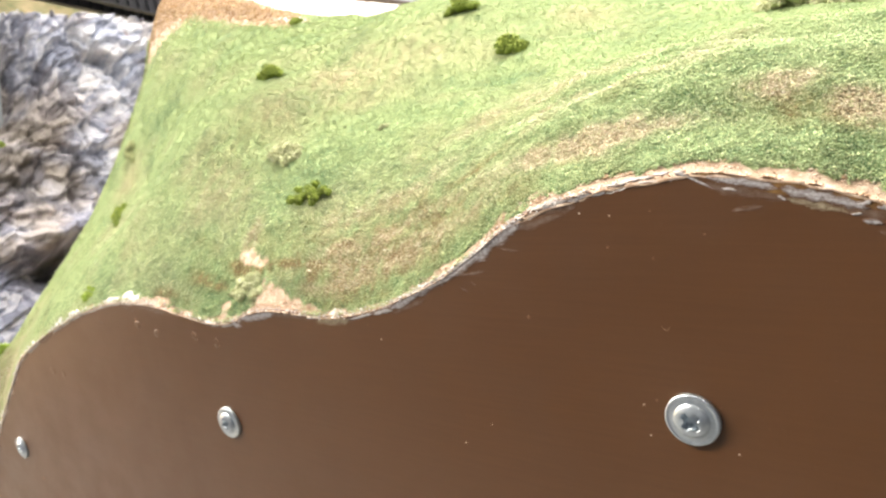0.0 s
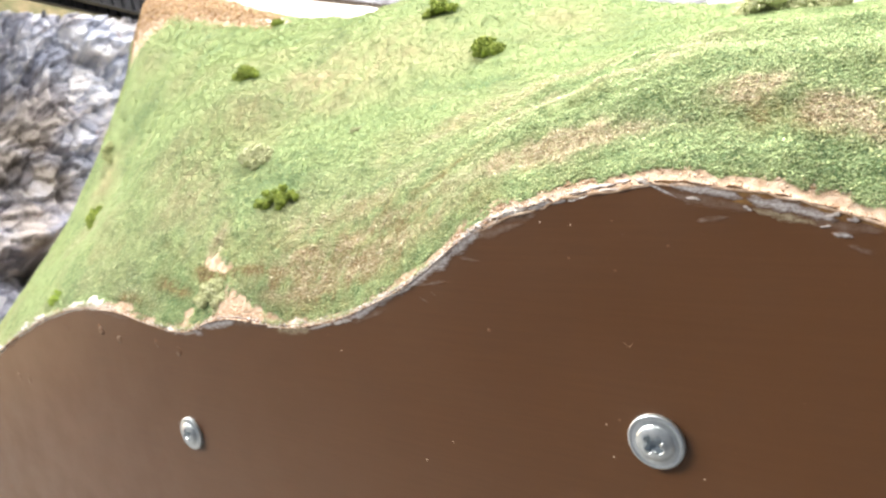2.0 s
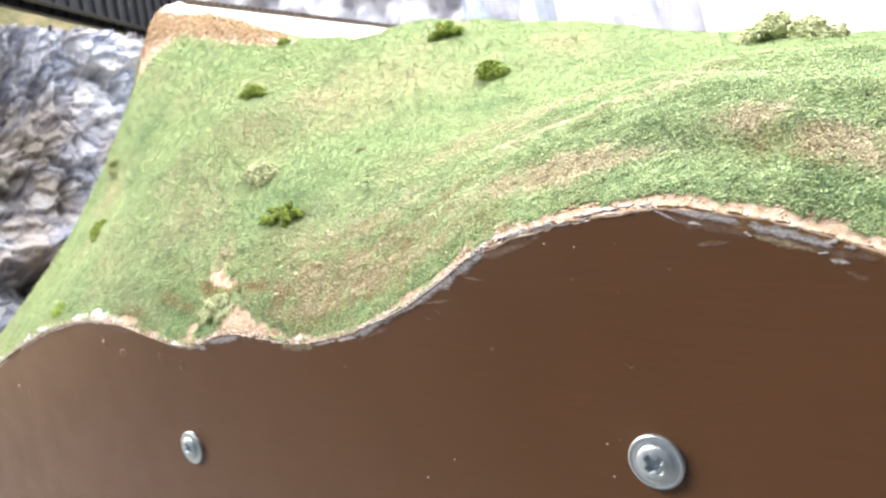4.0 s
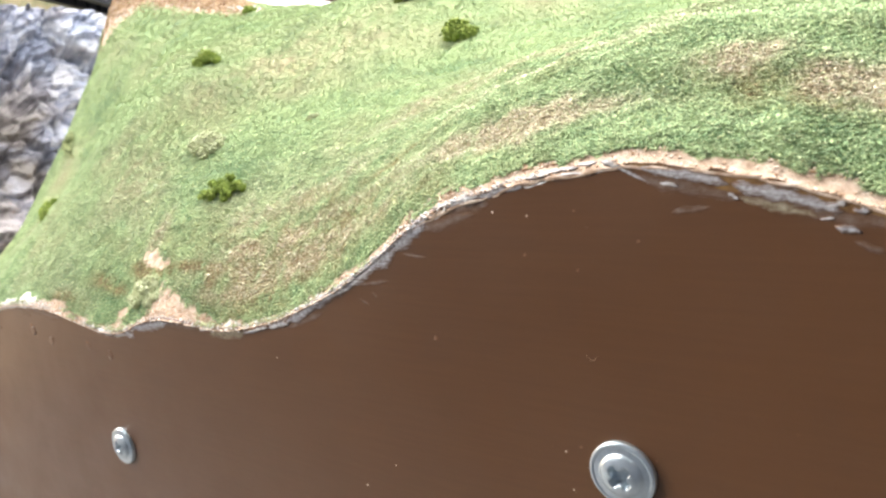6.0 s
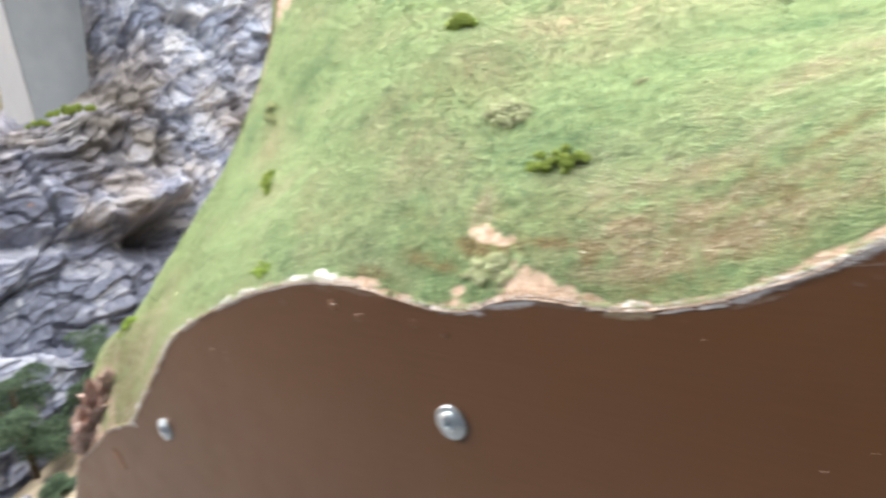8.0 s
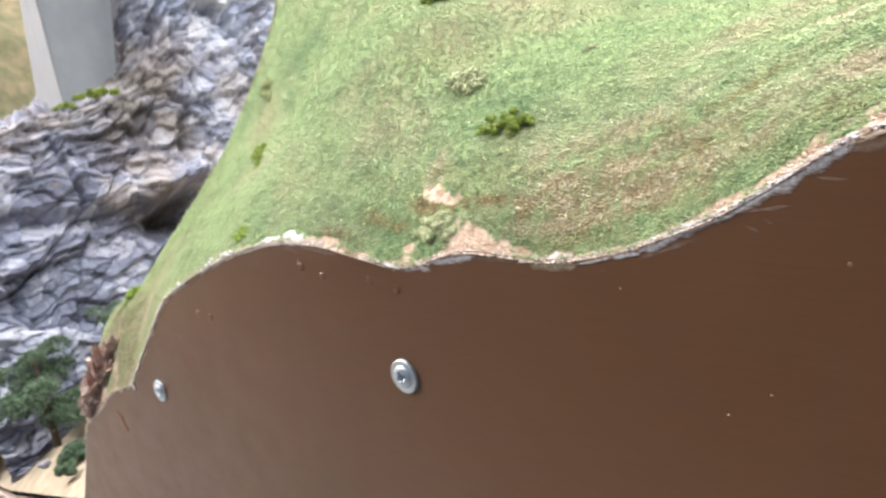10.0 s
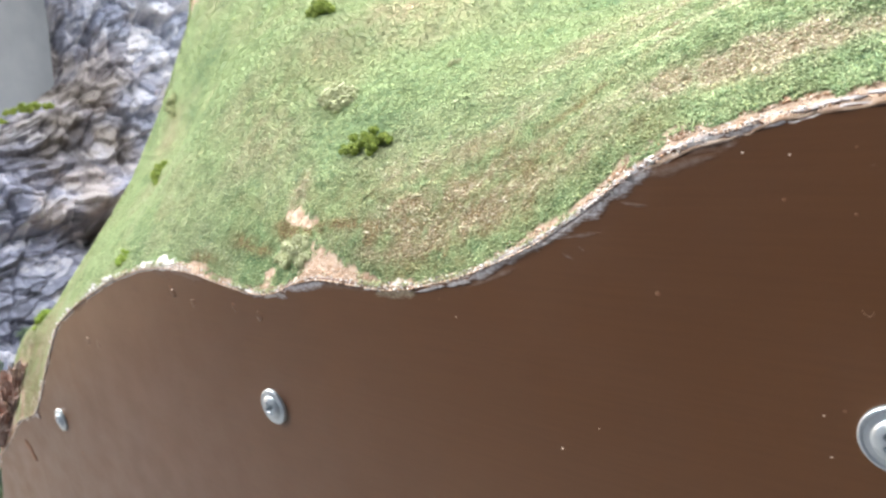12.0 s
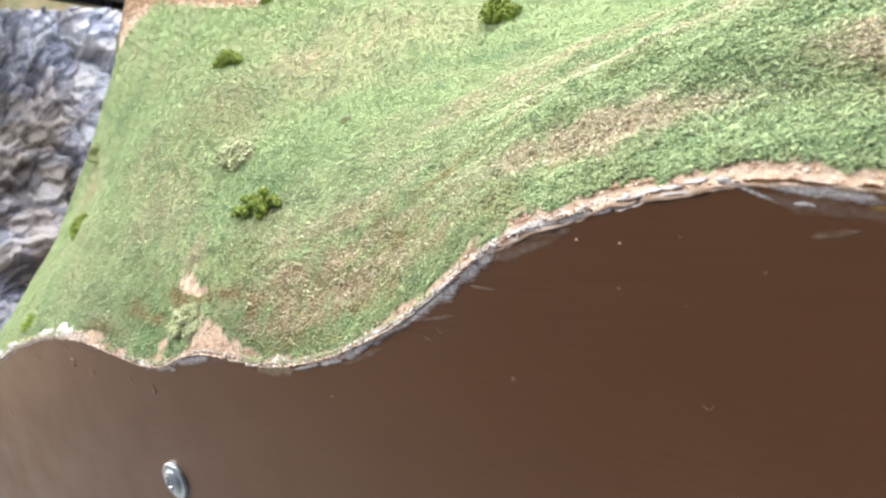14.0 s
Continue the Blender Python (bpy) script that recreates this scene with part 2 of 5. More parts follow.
ZINC = make_simple("zinc_plating", (0.55, 0.63, 0.68), (0.70, 0.77, 0.82), 700, 0.34, 0.85, 0.12, 0.0002, 1500)
STEEL = make_simple("black_steel", (0.010, 0.011, 0.014), (0.022, 0.024, 0.03), 60, 0.5)
RAIL = make_simple("rail_metal", (0.10, 0.09, 0.08), (0.18, 0.16, 0.15), 300, 0.45, 0.6)
TIE = make_simple("tie_wood", (0.05, 0.035, 0.025), (0.10, 0.07, 0.05), 200, 0.85)
REDROCK = make_simple("red_rock", (0.32, 0.155, 0.11), (0.64, 0.54, 0.48), 190, 0.8, 0, 0.7, 0.002, 350)
CONCRETE = make_simple("pale_concrete", (0.185, 0.20, 0.22), (0.225, 0.24, 0.26), 30, 0.7, 0, 0.1, 0.0005, 400)
STONE = make_simple("violet_stone", (0.16, 0.15, 0.18), (0.32, 0.30, 0.33), 120, 0.8, 0, 0.4, 0.001, 400)
EARTH = make_simple("ochre_earth", (0.20, 0.18, 0.11), (0.44, 0.34, 0.25), 60, 0.9, 0, 0.6, 0.001, 500)
BARK = make_simple("bark", (0.05, 0.035, 0.02), (0.11, 0.08, 0.05), 300, 0.9)
BOARD_WHITE = make_simple("backdrop_white", (0.78, 0.80, 0.83), (0.84, 0.85, 0.87), 2, 0.9)
WALL_PAINT = make_simple("wall_paint", (0.66, 0.66, 0.65), (0.72, 0.72, 0.71), 3, 0.9)
WALL_WARM = make_simple("wall_warm", (0.80, 0.62, 0.43), (0.86, 0.68, 0.49), 3, 0.9)
WALL_DARK = make_simple("wall_dark", (0.045, 0.05, 0.065), (0.07, 0.08, 0.10), 3, 0.95)
FLOOR_GREY = make_simple("floor_grey", (0.10, 0.10, 0.10), (0.14, 0.135, 0.13), 20, 0.6)
FAR_GRASS = make_simple("far_grass", (0.055, 0.085, 0.03), (0.27, 0.20, 0.12), 30, 0.95, 0, 0.6, 0.004, 300)
FAR_ROCK = make_simple("lavender_plaster", (0.28, 0.29, 0.36), (0.48, 0.48, 0.54), 14, 0.85, 0, 0.5, 0.01, 30)
FAR_BLUE = make_simple("bluish_plaster", (0.22, 0.27, 0.38), (0.44, 0.48, 0.56), 14, 0.85, 0, 0.4, 0.01, 30)
GLOW, _nt, _lk, _b = mat_new("lamp_diffuser", 0.5)
_b.inputs["Base Color"].default_value = (0.9, 0.9, 0.9, 1)
_b.inputs["Emission Color"].default_value = (1, 0.98, 0.95, 1)
_b.inputs["Emission Strength"].default_value = 6


# ---- mesh helpers ----
def mesh_of(name, verts, faces, mat, smooth=False):
    me = bpy.data.meshes.new(name)
    me.from_pydata([tuple(v) for v in verts], [], [tuple(f) for f in faces])
    me.materials.append(mat)
    if smooth:
        me.shade_smooth()
    me.update()
    return me


def bulk_mesh(name, verts, faces, mat):
    """A large mesh from arrays; all faces have the same number of corners."""
    me = bpy.data.meshes.new(name)
    nv, (nf, k) = len(verts), faces.shape
    me.vertices.add(nv)
    me.vertices.foreach_set("co", np.ascontiguousarray(verts, dtype=np.float32).ravel())
    me.loops.add(nf * k)
    me.loops.foreach_set("vertex_index", np.ascontiguousarray(faces, dtype=np.int32).ravel())
    me.polygons.add(nf)
    me.polygons.foreach_set("loop_start", np.arange(0, nf * k, k, dtype=np.int32))
    me.materials.append(mat)
    me.update(calc_edges=True)
    me.validate()
    return me


def part(name, me, parent, label="", m=None):
    ob = new(name, me)
    ob.parent = parent
    if m is not None:
        ob.matrix_basis = m
    if label:
        tagged(ob, label)
    return ob


def bm_mesh(name, bm, mat, smooth=False):
    me = bpy.data.meshes.new(name)
    bmesh.ops.recalc_face_normals(bm, faces=bm.faces)
    bm.to_mesh(me)
    bm.free()
    me.materials.append(mat)
    if smooth:
        me.shade_smooth()
    return me


def box_bm(bm, x0, x1, y0, y1, z0, z1, bevel=0.0):
    r = bmesh.ops.create_cube(bm, size=1, matrix=Matrix.Translation(((x0 + x1) / 2, (y0 + y1) / 2, (z0 + z1) / 2)) @ Matrix.Diagonal((x1 - x0, y1 - y0, z1 - z0, 1)))
    if bevel:
        es = list({e for v in r["verts"] for e in v.link_edges})
        bmesh.ops.bevel(bm, geom=es, offset=bevel, segments=2, affect="EDGES")


def box_mesh(name, x0, x1, y0, y1, z0, z1, mat, bevel=0.0):
    bm = bmesh.new()
    box_bm(bm, x0, x1, y0, y1, z0, z1, bevel)
    return bm_mesh(name, bm, mat)


def grid_faces(nu, nv, offset=0):
    i = np.arange(nu - 1)[:, None] * nv + np.arange(nv - 1)[None] + offset
    i = i.ravel()
    return np.stack([i, i + nv, i + nv + 1, i + 1], 1)


def wobble(p, scale, seed=0.0):
    return noise.noise(Vector((p[0] * scale + seed, p[1] * scale - seed, p[2] * scale + 2 * seed)))


# ---- the hall that closes the place ----
def hall():
    def slab(name, x0, x1, y0, y1, z0, z1, mat, label):
        return tagged(new(name, box_mesh(name, x0, x1, y0, y1, z0, z1, mat)), label, "building", kind="structure")

    slab("floor", -4, 3, -1.6, 3, -0.1, 0, FLOOR_GREY, "plain dark grey floor of the exhibition hall")
    slab("ceiling", -4, 3, -1.6, 3, 3.0, 3.1, WALL_PAINT, "plain white ceiling of the exhibition hall")
    # Unseen; added dark to keep light and reflections off the board's right.
    slab("wall_south", -4, 3, -1.7, -1.6, 0, 3.0, WALL_DARK, "plain dark unseen wall added behind the aisle to cut light")
    slab("wall_north", -4, 3, 3, 3.1, 0, 3.0, WALL_PAINT, "plain pale wall of the exhibition hall")
    # Unseen; its tan is picked to warm what the fascia's left reflects.
    slab("wall_west", -4.1, -4, -1.6, 3, 0, 3.0, WALL_WARM, "plain unseen wall tinted warm tan for the fascia to reflect")
    # Unseen; kept dark so that little light bounces from the right.
    slab("wall_east", 3, 3.1, -1.6, 3, 0, 3.0, WALL_DARK, "plain dark unseen wall added to cut bounced light")


hall()

# All out of view; the 245 W one is added to brighten the reflected west wall.
LAMPS = [(-1.7, -1.15, 76), (-3.3, -1.1, 245), (-1.3, 0.85, 62), (0.25, 0.25, 40), (1.6, 0.3, 66), (-2.9, 0.8, 60)]
for lx, ly, lp in LAMPS:
    fixture = new("ceiling_light", None)
    fixture.location = (lx, ly, 3.0)
    tagged(fixture, "unseen white fluorescent ceiling light with a pale diffuser", "ceiling light", "ceiling lights")
    part("housing", box_mesh("housing", -0.62, 0.62, -0.32, 0.32, -0.06, 0, WALL_PAINT, 0.008), fixture)
    part("diffuser", box_mesh("diffuser", -0.59, 0.59, -0.29, 0.29, -0.075, -0.062, GLOW, 0.003), fixture)
    area_lamp("tube_light", lx, ly, 2.90, 1.2, 0.6, lp, (lx, ly, 0))

# ---- the sawn profile of the fascia, and the hill behind it ----
EDGE = [(-1.3, 0.95), (-0.95, 0.95), (-0.80, 0.955), (-0.66, 0.972), (-0.56, 0.985), (-0.527, 1.0183), (-0.49, 1.0572), (-0.454, 1.0703), (-0.424, 1.0835), (-0.389, 1.0892), (-0.365, 1.1047), (-0.34, 1.1203), (-0.317, 1.1343), (-0.2855, 1.1424), (-0.247, 1.149), (-0.219, 1.151), (-0.202, 1.150), (-0.1836, 1.1462), (-0.171, 1.1417), (-0.156, 1.1371), (-0.144, 1.1355), (-0.135, 1.1380), (-0.124, 1.1386), (-0.115, 1.1368), (-0.107, 1.1347), (-0.0939, 1.1328), (-0.0749, 1.1338), (-0.0616, 1.1367), (-0.0493, 1.140), (-0.0373, 1.1452), (-0.0307, 1.1484), (-0.0232, 1.1504), (-0.0144, 1.1517), (0, 1.152), (0.01, 1.1517), (0.0146, 1.1510), (0.02, 1.1496), (0.028, 1.1468), (0.036, 1.1430), (0.046, 1.1374), (0.10, 1.112), (0.20, 1.092), (0.40, 1.085)]
EX, EZ = (np.array(a) for a in zip(*EDGE))
SWELL = [-0.00758, 0.00779, 0.05017, -0.06055, 0.01532, 0.02235, -0.05876, -0.10719, 0.04747, 0.01730, 0.01935, 0.01511, -0.06593, 0.05571, -0.04588, -0.01899, 0.00629, -0.02524, 0.01410, -0.04993, 0.03996, 0.00357, 0.02876, -0.01079, 0.02730, -0.03285, 0.04147, 0.02787, -0.02784, 0.02796]
LIP = [(0.0, -0.540), (0.012, -0.530), (0.025, -0.508), (0.04, -0.455), (0.055, -0.433), (0.07, -0.421), (0.09, -0.401), (0.105, -0.374), (0.118, -0.354), (0.135, -0.348), (0.15, -0.356), (0.165, -0.385), (0.2, -0.42), (0.5, -0.46)]
CREST = [(-0.40, 0.19), (-0.31, 0.160), (-0.26, 0.150), (-0.209, 0.146), (-0.187, 0.149), (-0.166, 0.142), (-0.13, 0.128), (-0.096, 0.119), (-0.073, 0.120), (-0.054, 0.126), (-0.032, 0.122), (-0.01, 0.112), (0.0075, 0.103), (0.037, 0.103), (0.1, 0.11)]
CX, CY = (np.array(a) for a in zip(*CREST))
LY, LX = (np.array(a) for a in zip(*LIP))


def edge_z(x):
    """Height of the board's top edge, the sawn corners eased a little."""
    return (np.interp(x - 0.004, EX, EZ) + np.interp(x, EX, EZ) + np.interp(x + 0.004, EX, EZ)) / 3


def hill_z(x, y):
    """Height of the hill over the plan."""
    x, y = np.asarray(x, float), np.asarray(y, float)
    xs, yc = np.maximum(x, -0.53), np.minimum(y, 0.24)
    u, v = xs / 0.3, yc / 0.15
    terms = [u**i * v**j for i in range(5) for j in range(5 - i)]
    terms += [np.exp(-((xs - cx) ** 2 + (yc - cy) ** 2) / (2 * 0.045**2)) for cx in (-0.4, -0.3, -0.2, -0.1, 0) for cy in (0.035, 0.075, 0.115)]
    brow = 0.024 * np.exp(-(((x + 0.345) / 0.03) ** 2) - ((y - 0.165) / 0.024) ** 2)
    shoulder = 0.0105 * np.exp(-(((x + 0.455) / 0.034) ** 2) - ((y - 0.023) / 0.012) ** 2)
    spur = 0.0016 * np.exp(-(((y - np.interp(x, [-0.32, -0.275, -0.25, -0.2335, -0.227], [0.098, 0.1013, 0.1087, 0.1242, 0.140])) / 0.010) ** 2)) * np.clip((x + 0.335) / 0.02, 0, 1) * np.clip((-0.215 - x) / 0.015, 0, 1)
    a = np.exp(-y / 0.028)
    past = np.maximum(0, y - np.interp(x, CX, CY))
    fall = 0.9 * past**2 / (past + 0.012)
    return a * edge_z(x) + (1 - a) * (1.17 + sum(c * t for c, t in zip(SWELL, terms)) + brow) + shoulder + spur - fall


def hill_point(x, y, up=0.0):
    return Vector((x, y, float(hill_z(x, y)) + up))


def fbm2(x, y, scale, seed):
    return np.array([noise.fractal(Vector((a * scale, b * scale, seed)), 1.0, 2.0, 4) for a, b in zip(np.ravel(x), np.ravel(y))]).reshape(np.shape(x))


# Straw patches, pale ridge highlights painted among them, and bare earth: (x, y, size along, size across, turn,
# strength)
# Spots 4 and 5 paint glancing light onto the near ridge.
STRAW_AND_HIGHLIGHT = [(0.0270, 0.0184, 0.0042, 0.0018, 0.2, 1.8), (0.0435, 0.0145, 0.0052, 0.0023, 0, 1.8), (-0.015, 0.0136, 0.0130, 0.0019, -0.03, 2.0), (-0.006, 0.0320, 0.019, 0.0020, 0.2, 0.65), (0.013, 0.0400, 0.008, 0.004, 1.0, 0.5), (-0.0055, 0.0122, 0.0055, 0.0026, 0, 1.9), (-0.031, 0.0368, 0.0065, 0.0016, 0.15, 1.3), (-0.078, 0.0085, 0.024, 0.0022, 0.03, 0.95), (-0.080, 0.0140, 0.022, 0.0016, 0.1, 0.85), (-0.095, 0.0052, 0.012, 0.0010, 0.05, 0.9), (-0.084, 0.0230, 0.020, 0.004, 0.1, 0.5), (-0.1445, 0.0190, 0.003, 0.0035, 0, 1.3), (-0.132, 0.085, 0.03, 0.010, 0.4, 0.55), (-0.03, 0.050, 0.03, 0.004, 0.2, 0.6), (-0.175, 0.036, 0.014, 0.007, 0, 0.45), (-0.010, 0.0315, 0.012, 0.0016, 0.1, 0.9), (-0.395, 0.014, 0.030, 0.016, 0.2, 0.45), (-0.432, 0.010, 0.012, 0.010, 0, 1.1), (-0.375, 0.0022, 0.05, 0.0016, 0, 0.9)]
# Dark-green patches; the narrow streaks near x -0.09 paint in the folds' shade.
DEEP_AND_SHADE = [(0.0145, 0.0115, 0.0080, 0.0062, 0, 0.5), (0.026, 0.0080, 0.010, 0.0040, 0, 0.3), (-0.1133, 0.0044, 0.009, 0.0022, 0, 1.1), (-0.177, 0.0050, 0.014, 0.0035, 0, 0.9), (-0.090, 0.0035, 0.030, 0.0015, 0.05, 0.8), (0.0139, 0.0220, 0.012, 0.0045, 0, 0.15), (0.050, 0.0080, 0.020, 0.0040, 0, 0.35), (-0.060, 0.0120, 0.014, 0.0009, 0.15, 0.9), (-0.088, 0.0068, 0.020, 0.0008, 0.05, 1.0), (-0.100, 0.0112, 0.012, 0.0008, 0.05, 0.9), (-0.075, 0.0165, 0.018, 0.0010, 0.12, 0.7), (-0.155, 0.006, 0.008, 0.003, 0, 0.6)]
EARTHY = [(-0.045, 0.0009, 0.011, 0.0010, 0, 1.1), (-0.1395, 0.0126, 0.0068, 0.0014, -0.25, 1.12), (-0.1435, 0.0146, 0.0022, 0.0010, 0, 0.8), (-0.1180, 0.0028, 0.0036, 0.0010, -0.3, 0.95), (-0.1285, 0.0064, 0.0014, 0.0022, 0.5, 1.0), (-0.1490, 0.0036, 0.0026, 0.0011, 0, 1.0), (-0.1860, 0.0014, 0.0065, 0.0010, 0, 1.2), (-0.1255, 0.0036, 0.0024, 0.0018, -0.5, 1.05), (-0.1180, 0.0014, 0.0100, 0.0014, -0.08, 1.3), (-0.150, 0.0010, 0.003, 0.0012, 0, 1.0), (-0.030, 0.0026, 0.0085, 0.0011, 0.1, 0.8), (-0.265, 0.144, 0.035, 0.0065, -0.05, 1.5), (-0.33, 0.150, 0.03, 0.012, 0, 1.5), (-0.36, 0.132, 0.009, 0.018, 0.3, 1.1), (-0.385, 0.115, 0.006, 0.02, 0.2, 0.8)]


UMBER = [(-0.405, 0.010, 0.030, 0.02, 0, 0.6), (-0.078, 0.0105, 0.024, 0.0070, 0.05, 0.8), (-0.060, 0.0115, 0.014, 0.0030, 0.15, 0.85), (-0.1385, 0.0102, 0.0085, 0.0012, -0.15, 2.2), (-0.1560, 0.0078, 0.004, 0.0009, 0, 1.0), (-0.1135, 0.0090, 0.012, 0.0009, -0.05, 1.5), (-0.1064, 0.0064, 0.0016, 0.0010, 0, 1.3), (-0.0842, 0.0051, 0.0022, 0.0007, 0.1, 1.3), (-0.162, 0.0086, 0.007, 0.0012, 0, 0.8), (-0.1830, 0.0034, 0.006, 0.0012, 0, 1.0), (-0.100, 0.0150, 0.022, 0.0040, 0.1, 0.55), (-0.135, 0.0085, 0.0030, 0.0014, -0.6, 1.2), (0.036, 0.0135, 0.010, 0.0028, 0, 0.7), (-0.012, 0.0105, 0.009, 0.0014, 0.1, 0.6), (-0.050, 0.022, 0.016, 0.0016, 0.2, 0.5), (-0.17, 0.055, 0.03, 0.008, 0.3, 0.25)]


def spots(x, y, some):
    out = 0 * x
    for cx, cy, sx, sy, turn, k in some:
        dx, dy = x - cx, y - cy
        a, b = dx * math.cos(turn) + dy * math.sin(turn), dy * math.cos(turn) - dx * math.sin(turn)
        out = np.maximum(out, k * np.exp(-((a / sx) ** 2 + (b / sy) ** 2) / 2))
    return out


def crust_width(x):
    """How far back from the board's edge the turf is missing."""
    right = np.clip((x + 0.045) / 0.02, 0, 1)
    left = np.clip((-0.17 - x) / 0.03, 0, 1) * np.clip((x + 0.27) / 0.05, 0, 1)
    return 0.0007 + 0.0007 * right + 0.0007 * left


def covers(x, y):
    """Earth, white plaster, straw, dark-green and umber shares at places of the plan."""
    n1, n2, n3 = fbm2(0.6 * x, y, 55, 3.0), fbm2(x, y, 200, 7.0), fbm2(0.6 * x, 1.4 * y, 26, 17.0)
    n4 = fbm2(x, y, 700, 19.0)
    ragged = 0.85 + 0.5 * n2 + 0.35 * n4
    earth = spots(x, y, EARTHY) * ragged + 0.15 * spots(x, y, STRAW_AND_HIGHLIGHT) * (0.7 + n2 + n4) + np.clip((-0.425 - x + 0.03 * n1) / 0.02, 0, 1) * np.clip((0.020 - y) / 0.010, 0, 1) + 1.2 * np.exp(-((y / (crust_width(x) * np.clip(1 + 0.9 * n2 + 0.6 * n4, 0.3, 2))) ** 4))
    white = np.clip((y - 0.150 - 0.12 * np.maximum(0, -0.27 - x) - 0.14 * np.maximum(0, x + 0.2) + 0.004 * n1) / 0.003, 0, 1) * np.clip((-0.10 - x) / 0.02, 0, 1)
    white = np.maximum(white, ragged * spots(x, y, [(-0.204, 0.0010, 0.006, 0.0018, 0, 1.1), (-0.217, 0.0006, 0.007, 0.0013, 0, 1.1), (-0.0945, 0.0006, 0.0036, 0.0007, 0, 0.85), (-0.380, 0.0006, 0.004, 0.0016, 0, 1.2), (-0.222, 0.143, 0.009, 0.003, 0, 1.2), (-0.362, 0.140, 0.004, 0.005, 0, 0.9)]))
    straw = np.clip(0.95 * spots(x, y, STRAW_AND_HIGHLIGHT) * (0.85 + 1.0 * n2) + 0.06 + (0.45 * np.maximum(0, n3 - 0.05) + 0.4 * np.maximum(0, n1 - 0.1)) * np.clip(-x / 0.05, 0.15, 1), 0, 1)
    umber = np.clip(spots(x, y, UMBER) * (0.75 + 0.9 * n2 + 0.6 * n4) + 0.5 * np.maximum(0, fbm2(0.5 * x, y, 90, 43.0) - 0.12) * np.clip((0.06 - y) / 0.05, 0, 1), 0, 0.9)
    dark = np.clip(spots(x, y, DEEP_AND_SHADE) * (0.8 + 0.7 * n2) + 1.0 * np.maximum(0, fbm2(0.6 * x, y, 50, 11.0) - 0.03) + 1.0 * np.maximum(0, fbm2(x, y, 240, 13.0) - 0.1), 0, 1)
    return earth, white, straw, dark, umber


def thin(x, y):
    """Small darker tufts in the flock of the nearer slope."""
    return np.clip((-0.16 - fbm2(x, 1.2 * y, 340, 41.0)) / 0.10, 0, 1) * np.clip((0.07 - y) / 0.04, 0, 1) * np.clip((x + 0.24) / 0.08, 0, 1)


def lumps(x, y):
    """Small unevenness of the modelled ground."""
    broad = fbm2(0.45 * x, 1.3 * y, 38, 6.0) * 0.0022 * np.clip(y / 0.012, 0, 1)
    folds = fbm2(0.35 * x + 0.1 * y, y, 190, 12.0) * 0.0011 * np.exp(-(((x + 0.082) / 0.035) ** 2) - ((y - 0.011) / 0.012) ** 2)
    return broad + folds + (fbm2(x, y, 60, 1.0) * 0.0010 + fbm2(x, y, 260, 2.0) * (0.00042 - 0.0002 * np.clip(np.maximum((y - 0.03) / 0.07, (-0.22 - x) / 0.16), 0, 1))) * np.clip(y / 0.004, 0.15, 1)


TURNS = [(-0.004, -0.002), (-0.008, -0.008), (-0.012, -0.020), (-0.015, -0.045), (-0.022, -0.10), (-0.03, -0.20), (-0.035, -0.32)]


def over_side(y, dx, dz):
    """Places on the ravine side of the hill, a step out and down from the lip."""
    lip = np.interp(y, LY, LX)
    z = np.maximum(hill_z(lip, y) + lumps(lip, y) + dz, 0.97)
    x = lip + dx * np.clip(y / 0.02, 0.1, 1) + 0.004 * fbm2(y, z, 60, 4.0) * np.clip(-dz / 0.03, 0, 1)
    return x, y, z


